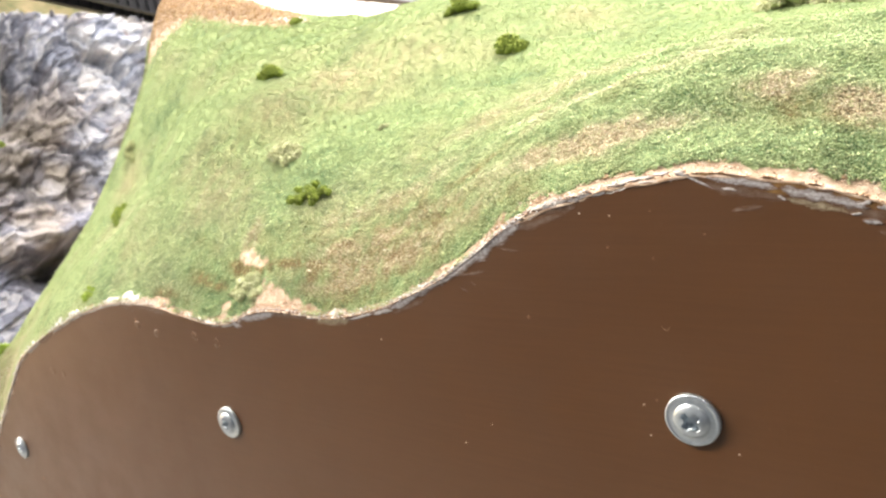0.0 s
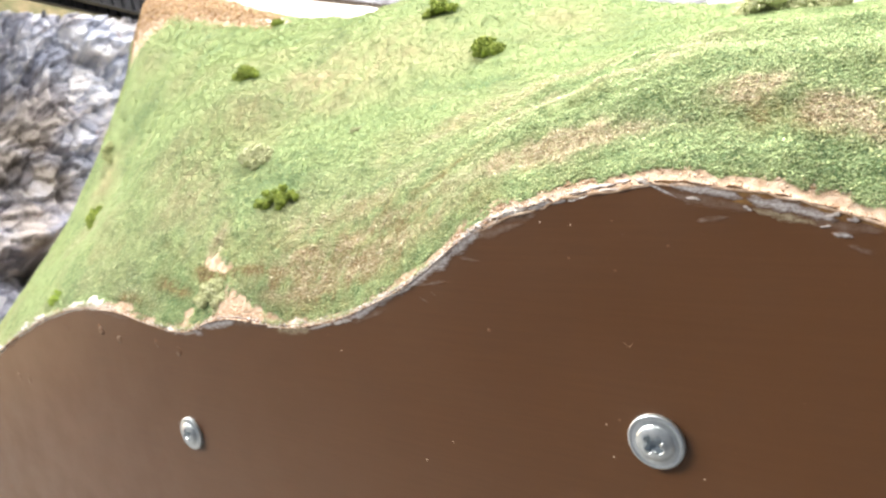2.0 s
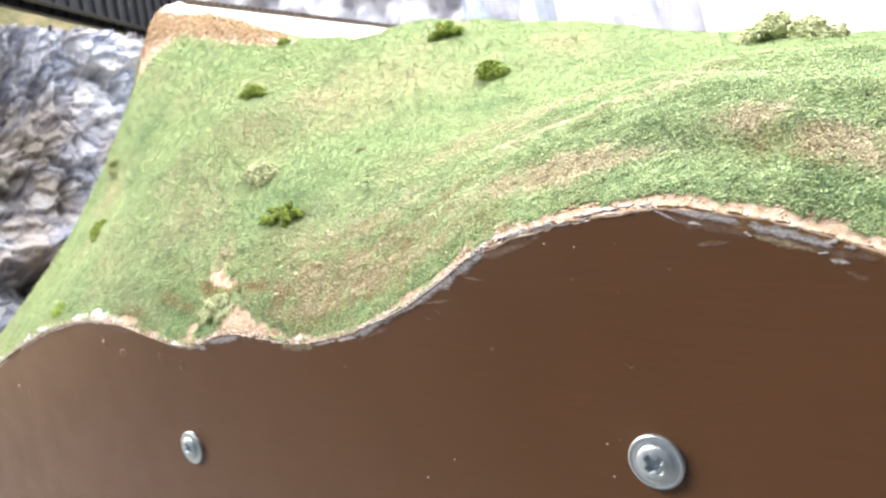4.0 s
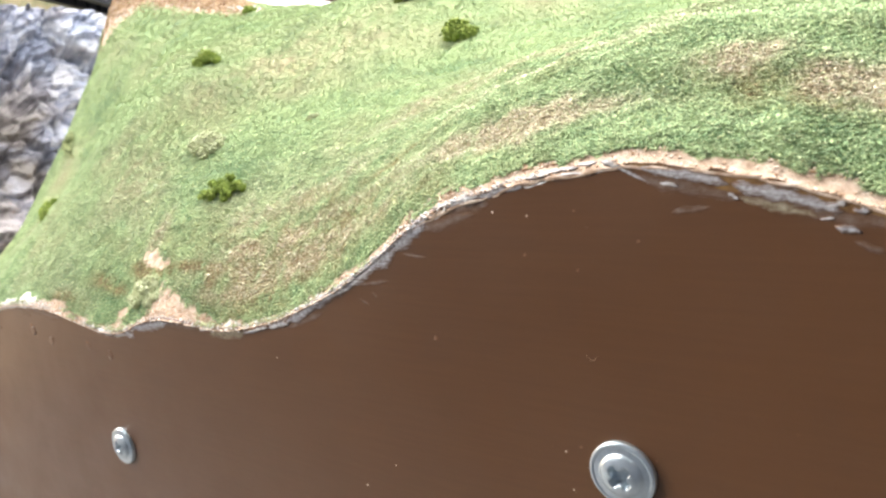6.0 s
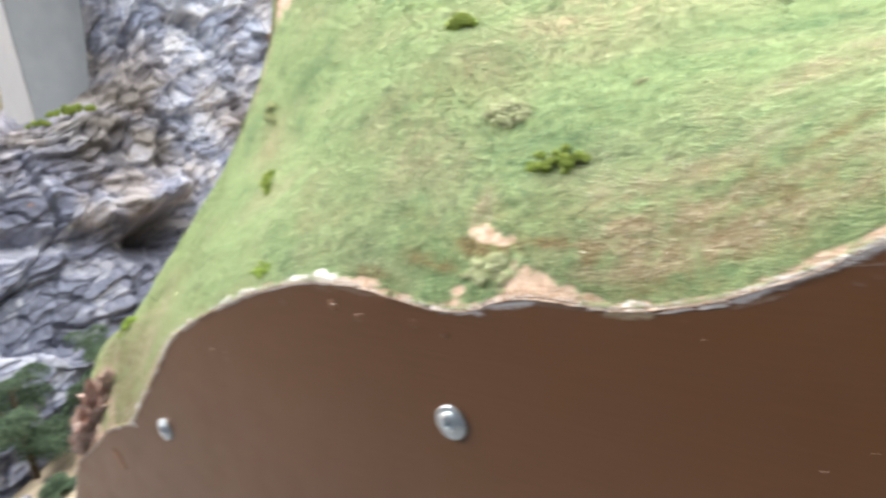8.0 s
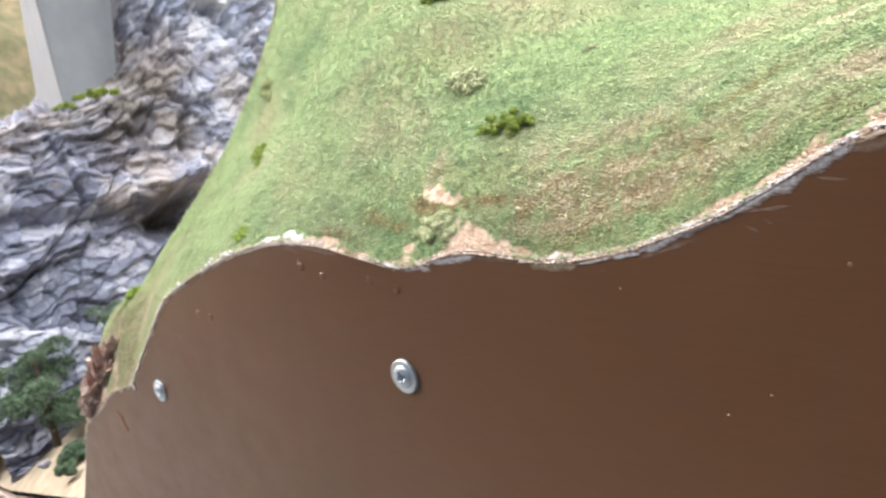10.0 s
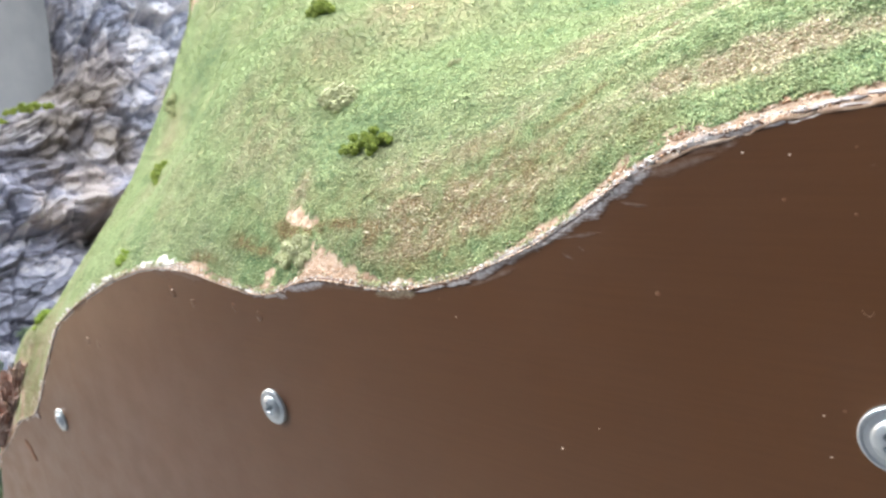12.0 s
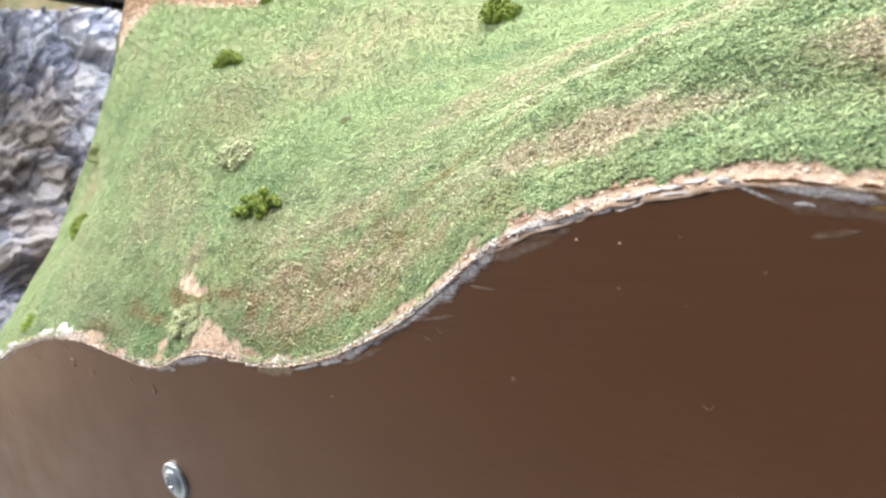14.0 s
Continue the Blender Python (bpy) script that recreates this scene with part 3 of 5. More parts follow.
def hill():
    """The modelled hill: a top sheet that rolls over its lip and falls into the ravine."""
    ys = np.concatenate([[-0.0006, -0.0007, -0.0003], np.linspace(0, 0.03, 46), np.linspace(0.031, 0.16, 110), np.linspace(0.164, 0.5, 50)])
    us = np.linspace(0, 1, 640) ** 1.05
    rows = []
    for y in ys:
        x0 = np.interp(y, LY, LX)
        x = x0 + (0.40 - x0) * us
        rows.append(np.stack([x, np.full_like(x, y), hill_z(x, max(0, y))], 1))
    top = np.array(rows)
    lump = lumps(top[..., 0], top[..., 1])
    bare = np.clip((top[:3, :, 0] + 0.045) / 0.02, 0, 1)
    lump[:3] -= np.array([0.0007, 0.0004, 0.0002])[:, None] * (0.5 + 0.7 * bare)
    lump[:3] += 0.0005 * fbm2(top[:3, :, 0], top[:3, :, 1], 420, 8.0) + 0.0005 * fbm2(top[:3, :, 0], top[:3, :, 1], 130, 8.5)
    top[:3, :, 1] += 0.0003 * fbm2(top[:3, :, 0], top[:3, :, 1], 350, 9.0) + 0.0003 * (1 - bare)
    earth, white, straw, dark, umber = covers(top[..., 0], np.maximum(0, top[..., 1]))
    top[..., 2] += lump - 0.0006 * np.clip(earth, 0, 1)
    # the side that rolls over into the ravine, from the lip downwards
    side = [np.stack(over_side(ys, dx, dz), 1) for dx, dz in TURNS[::-1]]
    grid = np.concatenate([np.array(side).transpose(1, 0, 2), top], 1)
    nu, nv = grid.shape[:2]
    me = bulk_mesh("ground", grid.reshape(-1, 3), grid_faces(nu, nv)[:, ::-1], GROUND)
    me.shade_smooth()
    k = len(TURNS)
    tint = np.zeros((nu, nv, 4), np.float32)
    tint[:, k:, 0], tint[:, k:, 1], tint[:, k:, 2] = earth, white, straw
    far = np.clip((ys - 0.06) / 0.05, 0, 1)[:, None]
    tint[:, : k - 4, 0] = 0.75 * far
    tint[:, : k - 5, 1] = 0.25 * far
    tint[:, k:, 3] = 1 - np.maximum(dark, thin(top[..., 0], top[..., 1]))
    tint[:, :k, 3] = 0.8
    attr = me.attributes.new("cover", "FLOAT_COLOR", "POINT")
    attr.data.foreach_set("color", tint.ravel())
    soil = np.zeros((nu, nv), np.float32)
    soil[:, k:] = umber
    me.attributes.new("soil", "FLOAT", "POINT").data.foreach_set("value", soil.ravel())
    ob = tagged(new("ground", me), "rolling model hillside of plaster coated with green turf", "ground", kind="structure")
    return ob


HILL = hill()


def flock():
    """Ground foam and short fibres strewn over the hill."""
    rng = np.random.default_rng(5)
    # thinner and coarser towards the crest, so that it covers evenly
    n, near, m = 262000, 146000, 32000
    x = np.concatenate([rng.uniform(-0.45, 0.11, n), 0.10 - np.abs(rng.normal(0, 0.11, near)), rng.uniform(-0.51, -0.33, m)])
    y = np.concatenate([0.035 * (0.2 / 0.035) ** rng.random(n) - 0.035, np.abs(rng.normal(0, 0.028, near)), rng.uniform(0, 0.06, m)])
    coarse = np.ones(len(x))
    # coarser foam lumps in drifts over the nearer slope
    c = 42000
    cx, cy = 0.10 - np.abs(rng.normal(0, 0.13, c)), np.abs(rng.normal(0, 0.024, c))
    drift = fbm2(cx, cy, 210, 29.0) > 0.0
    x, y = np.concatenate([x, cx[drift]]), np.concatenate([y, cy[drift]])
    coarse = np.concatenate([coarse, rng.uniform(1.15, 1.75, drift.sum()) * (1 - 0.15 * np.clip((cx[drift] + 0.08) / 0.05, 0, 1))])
    ok = (x > np.interp(y, LY, LX) - 0.002)
    x, y, coarse = x[ok], y[ok], coarse[ok]
    earth, white, straw, dark, umber = covers(x, y)
    ok = (earth + 0.35 * rng.random(len(x)) < 0.62) & (white + 0.3 * rng.random(len(x)) < 0.5)
    x, y, straw, dark, umber, coarse = x[ok], y[ok], straw[ok], dark[ok], umber[ok], coarse[ok]
    dark = np.maximum(dark, 0.7 * thin(x, y))
    # the nearer crest mixes light and dark crumbs
    dark = np.maximum(dark, 0.7 * (rng.random(len(x)) < 0.11) * np.clip((x + 0.05) / 0.05, 0, 1) * np.clip((0.06 - y) / 0.03, 0, 1))
    straw, umber = straw * (1 - 0.55 * np.clip((y - 0.03) / 0.07, 0, 1)), umber * (1 - 0.6 * np.clip((y - 0.03) / 0.07, 0, 1))
    z = hill_z(x, y) + lumps(x, y)
    # more of it where the hill rolls over
    m = 26000
    sy, step = rng.uniform(0.0, 0.16, m), rng.uniform(0, 1, m)
    sx, sy, sz = over_side(sy, -0.0145 * step**0.7, -0.040 * step**1.6)
    x, y, z = np.concatenate([x, sx]), np.concatenate([y, sy]), np.concatenate([z, sz])
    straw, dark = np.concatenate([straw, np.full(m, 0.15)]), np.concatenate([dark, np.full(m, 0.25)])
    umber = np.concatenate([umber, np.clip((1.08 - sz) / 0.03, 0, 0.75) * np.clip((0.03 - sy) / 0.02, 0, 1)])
    # a ragged fringe over the board's edge
    m = 15000
    fx = np.concatenate([rng.uniform(-0.43, -0.20, 8000), rng.uniform(-0.175, -0.035, 7000)])
    keep = fbm2(fx, 0 * fx, 140, 23.0) + rng.normal(0, 0.15, m) > 0.0
    keep &= (fx < -0.137) | (fx > -0.108)
    fx = fx[keep]
    m = len(fx)
    fy = rng.uniform(-0.0007, 0.0012, m)
    fz = edge_z(fx) + rng.uniform(-0.0004, 0.0007, m) * np.where(fy < 0, 1, 0.6) + np.maximum(fy, 0) * 0.6
    x, y, z = np.concatenate([x, fx]), np.concatenate([y, fy]), np.concatenate([z, fz])
    straw, dark = np.concatenate([straw, np.full(m, 0.30)]), np.concatenate([dark, np.full(m, 0.35)])
    umber = np.concatenate([umber, np.full(m, 0.25)])
    n = len(x)
    coarse = np.concatenate([coarse, np.ones(n - len(coarse))])
    size = rng.uniform(0.00015, 0.00034, n) * (1 + 3.2 * np.clip(y, 0, 0.16)) * (1 + 0.45 * np.clip((-0.06 - x) / 0.15, 0, 1)) * coarse
    size *= 1 + 0.7 * np.clip((-0.34 - x) / 0.04, 0, 1) * rng.random(n)
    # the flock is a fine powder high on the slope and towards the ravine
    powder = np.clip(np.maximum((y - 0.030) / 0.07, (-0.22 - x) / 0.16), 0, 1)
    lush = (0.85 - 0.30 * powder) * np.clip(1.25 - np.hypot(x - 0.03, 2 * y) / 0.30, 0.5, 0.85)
    # each chip: a slender bent wedge of four corners
    base = np.array([(1, 0, -0.2), (-1, 0.25, -0.2), (0.1, -0.8, -0.1), (0, 0.1, 0.9)], float)
    tris = np.array([(0, 1, 2), (0, 3, 1), (1, 3, 2), (2, 3, 0)])
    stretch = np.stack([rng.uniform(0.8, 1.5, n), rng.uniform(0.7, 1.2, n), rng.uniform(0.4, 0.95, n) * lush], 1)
    v = base[None] * (size[:, None] * stretch)[:, None]
    v += rng.normal(0, 0.22, v.shape) * size[:, None, None]
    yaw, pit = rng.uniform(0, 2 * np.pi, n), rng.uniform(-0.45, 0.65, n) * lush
    cp, sp, cy, sy = np.cos(pit)[:, None], np.sin(pit)[:, None], np.cos(yaw)[:, None], np.sin(yaw)[:, None]
    ax, az = v[..., 0] * cp - v[..., 2] * sp, v[..., 0] * sp + v[..., 2] * cp
    v = np.stack([ax * cy - v[..., 1] * sy, ax * sy + v[..., 1] * cy, az], -1)
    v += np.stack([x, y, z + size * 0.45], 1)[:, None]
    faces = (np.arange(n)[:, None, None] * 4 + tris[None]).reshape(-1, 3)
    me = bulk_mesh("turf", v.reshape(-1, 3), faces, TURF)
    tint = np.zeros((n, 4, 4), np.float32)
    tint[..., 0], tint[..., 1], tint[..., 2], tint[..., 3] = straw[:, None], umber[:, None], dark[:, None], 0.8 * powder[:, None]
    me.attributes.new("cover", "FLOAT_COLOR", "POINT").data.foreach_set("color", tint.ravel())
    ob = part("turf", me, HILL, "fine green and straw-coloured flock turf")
    tagged(ob, kind="stuff")


flock()


def fascia():
    """The painted board: sawn top edge, a thickness of 6 mm, down to the floor."""
    xs = np.unique(np.concatenate([np.linspace(-1.3, -0.56, 30), np.linspace(-0.56, 0.12, 1361), np.linspace(0.12, 0.40, 15)]))
    z = edge_z(xs) - 0.0003 - 0.0004 * np.clip((xs + 0.04) / 0.02, 0, 1) + np.array([(0.0006 + 0.0012 * min(1, max(0, (-0.27 - a) / 0.06))) * wobble((a, 0, 0), 180) + 0.0003 * wobble((a, 1, 0), 600) for a in xs])
    wiped = 0.0006 + 0.0009 * np.clip((xs + 0.068) / 0.012, 0, 1) * np.clip((-0.018 - xs) / 0.012, 0, 1) + 0.0016 * np.clip((xs - 0.012) / 0.018, 0, 1) + 0.0007 * np.clip((-0.098 - xs) / 0.01, 0, 1) * np.clip((xs + 0.165) / 0.01, 0, 1) + 0.0006 * np.clip((-0.19 - xs) / 0.01, 0, 1)
    deep = [0.0004, 0.0008, 0.0013, 0.002, 0.003, 0.0042, 0.0055, 0.007, 0.009, 0.012, 0.02]
    rows, share, depth = [np.stack([xs, np.full_like(xs, -0.0005), -0.015 - xs * math.tan(radians(10))], 1)], [0 * xs], [0 * xs + 4]
    for d in deep[::-1]:
        rows.append(np.stack([xs, np.full_like(xs, -0.0005), z - d], 1))
        share.append(np.clip(1.25 - d / wiped, 0, 1))
        depth.append(0 * xs + d / 0.006)
    for y, dz in ((0.0003, -0.0002), (0.0012, 0), (0.0048, 0), (0.006, -0.001)):
        rows.append(np.stack([xs, np.full_like(xs, y), z + dz], 1))
        share.append(np.clip(wiped / 0.003, 0, 1))
        depth.append(0 * xs - y / 0.006)
    rows.append(rows[0] + np.array([0, 0.0065, 0]))
    share.append(0 * xs)
    depth.append(0 * xs - 2)
    grid, share = np.array(rows), np.array(share)
    me = bulk_mesh("fascia_board", grid.reshape(-1, 3), grid_faces(*grid.shape[:2])[:, ::-1], PAINT)
    tint = np.repeat(share.reshape(-1, 1), 4, 1).astype(np.float32)
    tint[:, 1] = np.array(depth).ravel()
    me.attributes.new("cover", "FLOAT_COLOR", "POINT").data.foreach_set("color", tint.ravel())
    ob = new("fascia_board", me)
    return tagged(ob, "satin brown painted fascia board with a wavy sawn top edge", "fascia")


BOARD = fascia()


def end_board():
    """The next piece of fascia, lapped over the first, with a straight sawn end."""
    bm = bmesh.new()
    verts = {}
    for x in (-1.30, -0.871):
        for z in (-0.015 - x * math.tan(radians(10)), 1.09):
            for y in (-0.0066, -0.0008):
                verts[x < -1, z > 1, y < -0.003] = bm.verts.new((x, y, z))
    for axis in range(3):
        for side in (False, True):
            ring = [verts[tuple(side if i == axis else (p if i == (axis + 1) % 3 else q) for i in range(3))] for p, q in ((0, 0), (0, 1), (1, 1), (1, 0))]
            bm.faces.new(ring)
    bmesh.ops.bevel(bm, geom=list(bm.edges), offset=0.0008, segments=2, affect="EDGES")
    tagged(new("fascia_board", bm_mesh("fascia_board", bm, PAINT)), "plain brown painted fascia board with a straight end", "fascia")


end_board()


def crust_crumbs():
    """Grains of earth and plaster along the bare strip above the board."""
    rng = np.random.default_rng(9)
    n = 15600
    x = rng.uniform(-0.5, 0.075, n)
    y = rng.uniform(0.0, 1.0, n) ** 1.2 * (crust_width(x) * 1.6 + 0.0018) - 0.0012
    k = 500
    x[:k], y[:k] = rng.normal(-0.131, 0.010, k), np.abs(rng.normal(0.004, 0.0035, k))
    j = 5200
    x[-j:] = rng.uniform(-0.37, -0.215, j)
    y[-j:] = 0.144 + rng.normal(0, 0.005, j) + 0.10 * np.maximum(0, -0.28 - x[-j:])
    band = (x > -0.05) & (y < crust_width(x) * 1.1) & (rng.random(n) < 0.72)
    y[band] = crust_width(x[band]) * rng.uniform(1.1, 1.9, band.sum())
    z = hill_z(x, np.maximum(0, y)) + lumps(x, y) - 0.0003
    s = rng.uniform(0.00012, 0.00032, n)
    s[-j:] *= 2.6
    base_shape = np.array([(1, 0, 0), (-1, 0, 0), (0, 1, 0), (0, -1, 0), (0, 0, 1), (0, 0, -1)], float)
    tris = np.array([(0, 2, 4), (2, 1, 4), (1, 3, 4), (3, 0, 4), (2, 0, 5), (1, 2, 5), (3, 1, 5), (0, 3, 5)])
    v = base_shape[None] * s[:, None, None] * rng.uniform(0.5, 1.3, (n, 6, 1)) + np.stack([x, y, z], 1)[:, None]
    faces = (np.arange(n)[:, None, None] * 6 + tris[None]).reshape(-1, 3)
    # broken plaster along the board's edge
    m = 3200
    px = np.concatenate([rng.uniform(-0.43, -0.18, 1500), rng.normal(-0.206, 0.010, 400), rng.uniform(-0.07, -0.02, 250), rng.uniform(-0.17, 0.0, 1050)])
    py = rng.uniform(-0.0009, 0.0008, m)
    py[1500:1900] = rng.uniform(-0.0006, 0.0022, 400)
    pz = edge_z(px) + np.maximum(py, 0) * 0.5 + rng.normal(-0.0001, 0.0004, m)
    ps = rng.uniform(0.00012, 0.0005, m) * np.where((np.arange(m) >= 1500) & (np.arange(m) < 1900), 1.6, 1) * rng.uniform(0.5, 1, m)
    w = base_shape[None] * ps[:, None, None] * np.array([1.5, 0.8, 0.8]) * rng.uniform(0.5, 1.3, (m, 6, 1)) + np.stack([px, py, pz], 1)[:, None]
    w[:420] = base_shape[None] * rng.uniform(0.0002, 0.0010, 420)[:, None, None] * rng.uniform(0.4, 1.3, (420, 6, 1))
    lx = rng.normal(rng.choice([-0.385, -0.365, -0.34, -0.325, -0.30, -0.27, -0.25], 420), 0.006)
    w[:420] += np.stack([lx, rng.uniform(-0.0008, 0.0010, 420), edge_z(lx) + rng.normal(0.0002, 0.0006, 420)], 1)[:, None]
    g = (np.arange(m)[:, None, None] * 6 + tris[None]).reshape(-1, 3)
    dry = bulk_mesh("dry_crumbs", v[-j:].reshape(-1, 3), (np.arange(j)[:, None, None] * 6 + tris[None]).reshape(-1, 3), DRY)
    tagged(part("dry_crumbs", dry, HILL, "dry tan scatter along the hill's top"), kind="stuff")
    v, faces = v[:-j], faces[: len(faces) - 8 * j]
    tagged(part("plaster_crumbs", bulk_mesh("plaster_crumbs", w.reshape(-1, 3), g, CHALK), HILL, "broken white plaster grains"), kind="stuff")
    ob = part("earth_crumbs", bulk_mesh("earth_crumbs", v.reshape(-1, 3), faces, CRUMB), HILL, "tan earth and plaster grains")
    tagged(ob, kind="stuff")


CRUMB = make_foliage("earth_grain", (0.32, 0.18, 0.10), (0.56, 0.40, 0.28), (0.80, 0.69, 0.59))
DRY = make_foliage("dry_scatter", (0.20, 0.11, 0.05), (0.38, 0.25, 0.13), (0.56, 0.42, 0.28))
CHALK = make_foliage("plaster_grain", (0.42, 0.39, 0.36), (0.62, 0.60, 0.57), (0.82, 0.81, 0.79))
crust_crumbs()


# ---- screws ----
def screw_profile(r):
    """Height over the board of a washer-head screw, by radius in shares of the whole."""
    if r > 0.86:
        return 0.10 + 0.075 * math.sqrt(max(0, 1 - ((r - 0.90) / 0.10) ** 2))
    if r > 0.64:
        return 0.155 + 0.03 * (0.86 - r) / 0.22
    return 0.185 + 0.20 * math.sqrt(max(0, 1 - (r / 0.66) ** 2)) ** 1.1


def screw(name, x, z, turn, radius=0.0057):
    root = new(name, None)
    root.matrix_basis = Matrix.Translation((x, -0.0005, z)) @ Euler((radians(90), 0, 0)).to_matrix().to_4x4() @ pose(0, 0, 0, 0, 0, turn)
    tagged(root, "zinc-plated washer-head screw with a cross recess driven into the fascia", "screw", "screws of the fascia")
    rings = [1.0, 0.995, 0.98, 0.96, 0.93, 0.90, 0.88, 0.86, 0.82, 0.76, 0.70, 0.65, 0.63]
    m = 56
    verts, faces = [], []
    for j, r in enumerate(rings):
        h = 0.0 if j == 0 else screw_profile(r)
        verts += [(radius * r * math.cos(2 * math.pi * i / m), radius * r * math.sin(2 * math.pi * i / m), radius * h) for i in range(m)]
    for j in range(len(rings) - 1):
        faces += [(j * m + i, j * m + (i + 1) % m, (j + 1) * m + (i + 1) % m, (j + 1) * m + i) for i in range(m)]
    part("flange", mesh_of("flange", verts, faces, ZINC, True), root)
    # domed head with the recess sunk into it
    nr = 26
    verts, faces = [(0, 0, radius * (screw_profile(0) - 0.36))], []
    for j in range(1, nr + 1):
        r = 0.635 * j / nr
        for i in range(m):
            a = 2 * math.pi * i / m
            px, py = r * math.cos(a), r * math.sin(a)
            arm = min(abs(px), abs(py))
            reach = max(abs(px), abs(py))
            deep = max(0.0, 1 - max(0, arm - 0.085 - 0.06 * max(0, 0.5 - 2 * reach)) / 0.035) * max(0.0, 1 - max(0, reach - 0.325) / 0.05)
            core = max(0.0, 1 - max(0, r - 0.19) / 0.05)
            h = screw_profile(r) - 0.34 * max(min(1, deep), core)
            verts.append((radius * px, radius * py, radius * h))
    faces += [(0, 1 + i, 1 + (i + 1) % m) for i in range(m)]
    for j in range(nr - 1):
        faces += [(1 + j * m + i, 1 + (j + 1) * m + i, 1 + (j + 1) * m + (i + 1) % m, 1 + j * m + (i + 1) % m) for i in range(m)]
    part("head", mesh_of("head", verts, faces, ZINC, True), root)
    return root


screw("screw", 0.0010, 1.1012, 35)
screw("screw", -0.1622, 1.1010, 15)
screw("screw", -0.3540, 1.0873, 70)


DRIP = make_simple("brown_drip", (0.17, 0.08, 0.04), (0.27, 0.15, 0.09), 300, 0.5)


def specks():
    """Dents, drips and dust grains on the paint."""
    rng = random.Random(8)
    for x, z, s, pale in ((-0.0120, 1.1476, 0.00032, 1), (-0.0056, 1.1459, 0.00028, 1), (-0.0310, 1.1265, 0.0006, 3), (-0.1664, 1.1330, 0.0019, 0), (-0.1668, 1.1341, 0.0009, 3), (-0.1547, 1.1296, 0.0021, 0), (-0.2010, 1.1405, 0.0022, 0), (-0.2016, 1.1425, 0.0013, 3), (-0.1900, 1.1362, 0.0021, 0), (-0.2870, 1.1263, 0.0024, 0), (-0.2775, 1.1243, 0.0024, 0), (-0.0077, 1.1395, 0.0004, 3), (0.0012, 1.1357, 0.0004, 3), (0.0045, 1.1422, 0.0004, 0), (0.0122, 1.1388, 0.0004, 3), (-0.0202, 1.1483, 0.0003, 1), (-0.0160, 1.1495, 0.0003, 1), (-0.0789, 1.1250, 0.0003, 1), (-0.0823, 1.1295, 0.0004, 3), (0.0029, 1.1452, 0.0003, 3), (-0.0088, 1.1046, 0.0003, 1), (-0.0090, 1.0975, 0.0003, 1), (-0.0057, 1.1055, 0.0004, 3), (0.0085, 1.0935, 0.00035, 1), (0.0072, 1.1035, 0.0003, 3), (-0.3416, 1.0705, 0.0016, 3), (-0.3135, 1.1157, 0.0010, 3), (-0.05, 1.1, 0.00025, 1), (-0.06, 1.095, 0.0004, 1)):
        bm = bmesh.new()
        bmesh.ops.create_icosphere(bm, subdivisions=2, radius=s * (0.8 if pale == 0 else 0.7))
        for v in bm.verts:
            v.co = v.co * (1 + 0.4 * wobble(v.co, 900, x * 50))
            v.co.y *= 0.012 if pale == 0 else 0.06
            v.co.z *= rng.uniform(0.7, 1.1)
        part("paint_speck", bm_mesh("paint_speck", bm, CRUMB if pale == 1 else PAINT if pale == 0 else DRIP, True), BOARD, "", Matrix.Translation((x, -0.0005, z)))
    # a curled hair stuck to the paint
    bm = bmesh.new()
    for i in range(15):
        u = i / 14
        c = Vector((0.0016 * (u - 0.5), 0, 0.0008 * (2 * u - 1) ** 2 - 0.0003 * u))
        for k in range(5):
            a = 2 * math.pi * k / 5
            bm.verts.new(c + Vector((0, 0.00004 * math.cos(a), 0.00004 * math.sin(a))))
    bm.verts.ensure_lookup_table()
    for i in range(14):
        for k in range(5):
            bm.faces.new([bm.verts[j] for j in (i * 5 + k, i * 5 + (k + 1) % 5, i * 5 + 5 + (k + 1) % 5, i * 5 + 5 + k)])
    part("lint", bm_mesh("lint", bm, CRUMB, True), BOARD, "pale curled lint hair", Matrix.Translation((0.0002, -0.00053, 1.1207)))


specks()


# Plaster and glue dragged over the board's edge: (x, z) of both ends and half the width
SMEAR_CHALK = [(-0.0612, 1.1361, -0.0511, 1.1383, 0.0003), (-0.0511, 1.1383, -0.0422, 1.1420, 0.0003), (-0.0422, 1.1420, -0.0378, 1.1443, 0.00035), (-0.0225, 1.1508, -0.0150, 1.1509, 0.0006), (-0.1601, 1.1389, -0.1515, 1.1358, 0.00074), (-0.1658, 1.1414, -0.1595, 1.1386, 0.00057), (-0.0875, 1.1317, -0.0806, 1.1322, 0.00031), (-0.0780, 1.1324, -0.0728, 1.1327, 0.00052), (-0.0608, 1.1364, -0.0506, 1.1393, 0.00022), (-0.0506, 1.1393, -0.0403, 1.1434, 0.00023), (-0.0525, 1.1400, -0.0489, 1.1411, 0.00080), (-0.0217, 1.1510, -0.0164, 1.1511, 0.00052), (-0.0035, 1.1518, 0.0013, 1.1521, 0.00037), (0.0007, 1.1521, 0.0045, 1.1518, 0.00031), (0.0059, 1.1522, 0.0080, 1.1520, 0.00041), (0.0096, 1.1517, 0.0117, 1.1506, 0.00035), (0.0177, 1.1466, 0.0195, 1.1460, 0.00024), (0.0265, 1.1434, 0.0273, 1.1426, 0.00028), (0.0370, 1.1380, 0.0382, 1.1379, 0.00018), (0.0381, 1.1396, 0.0397, 1.1396, 0.00036)]
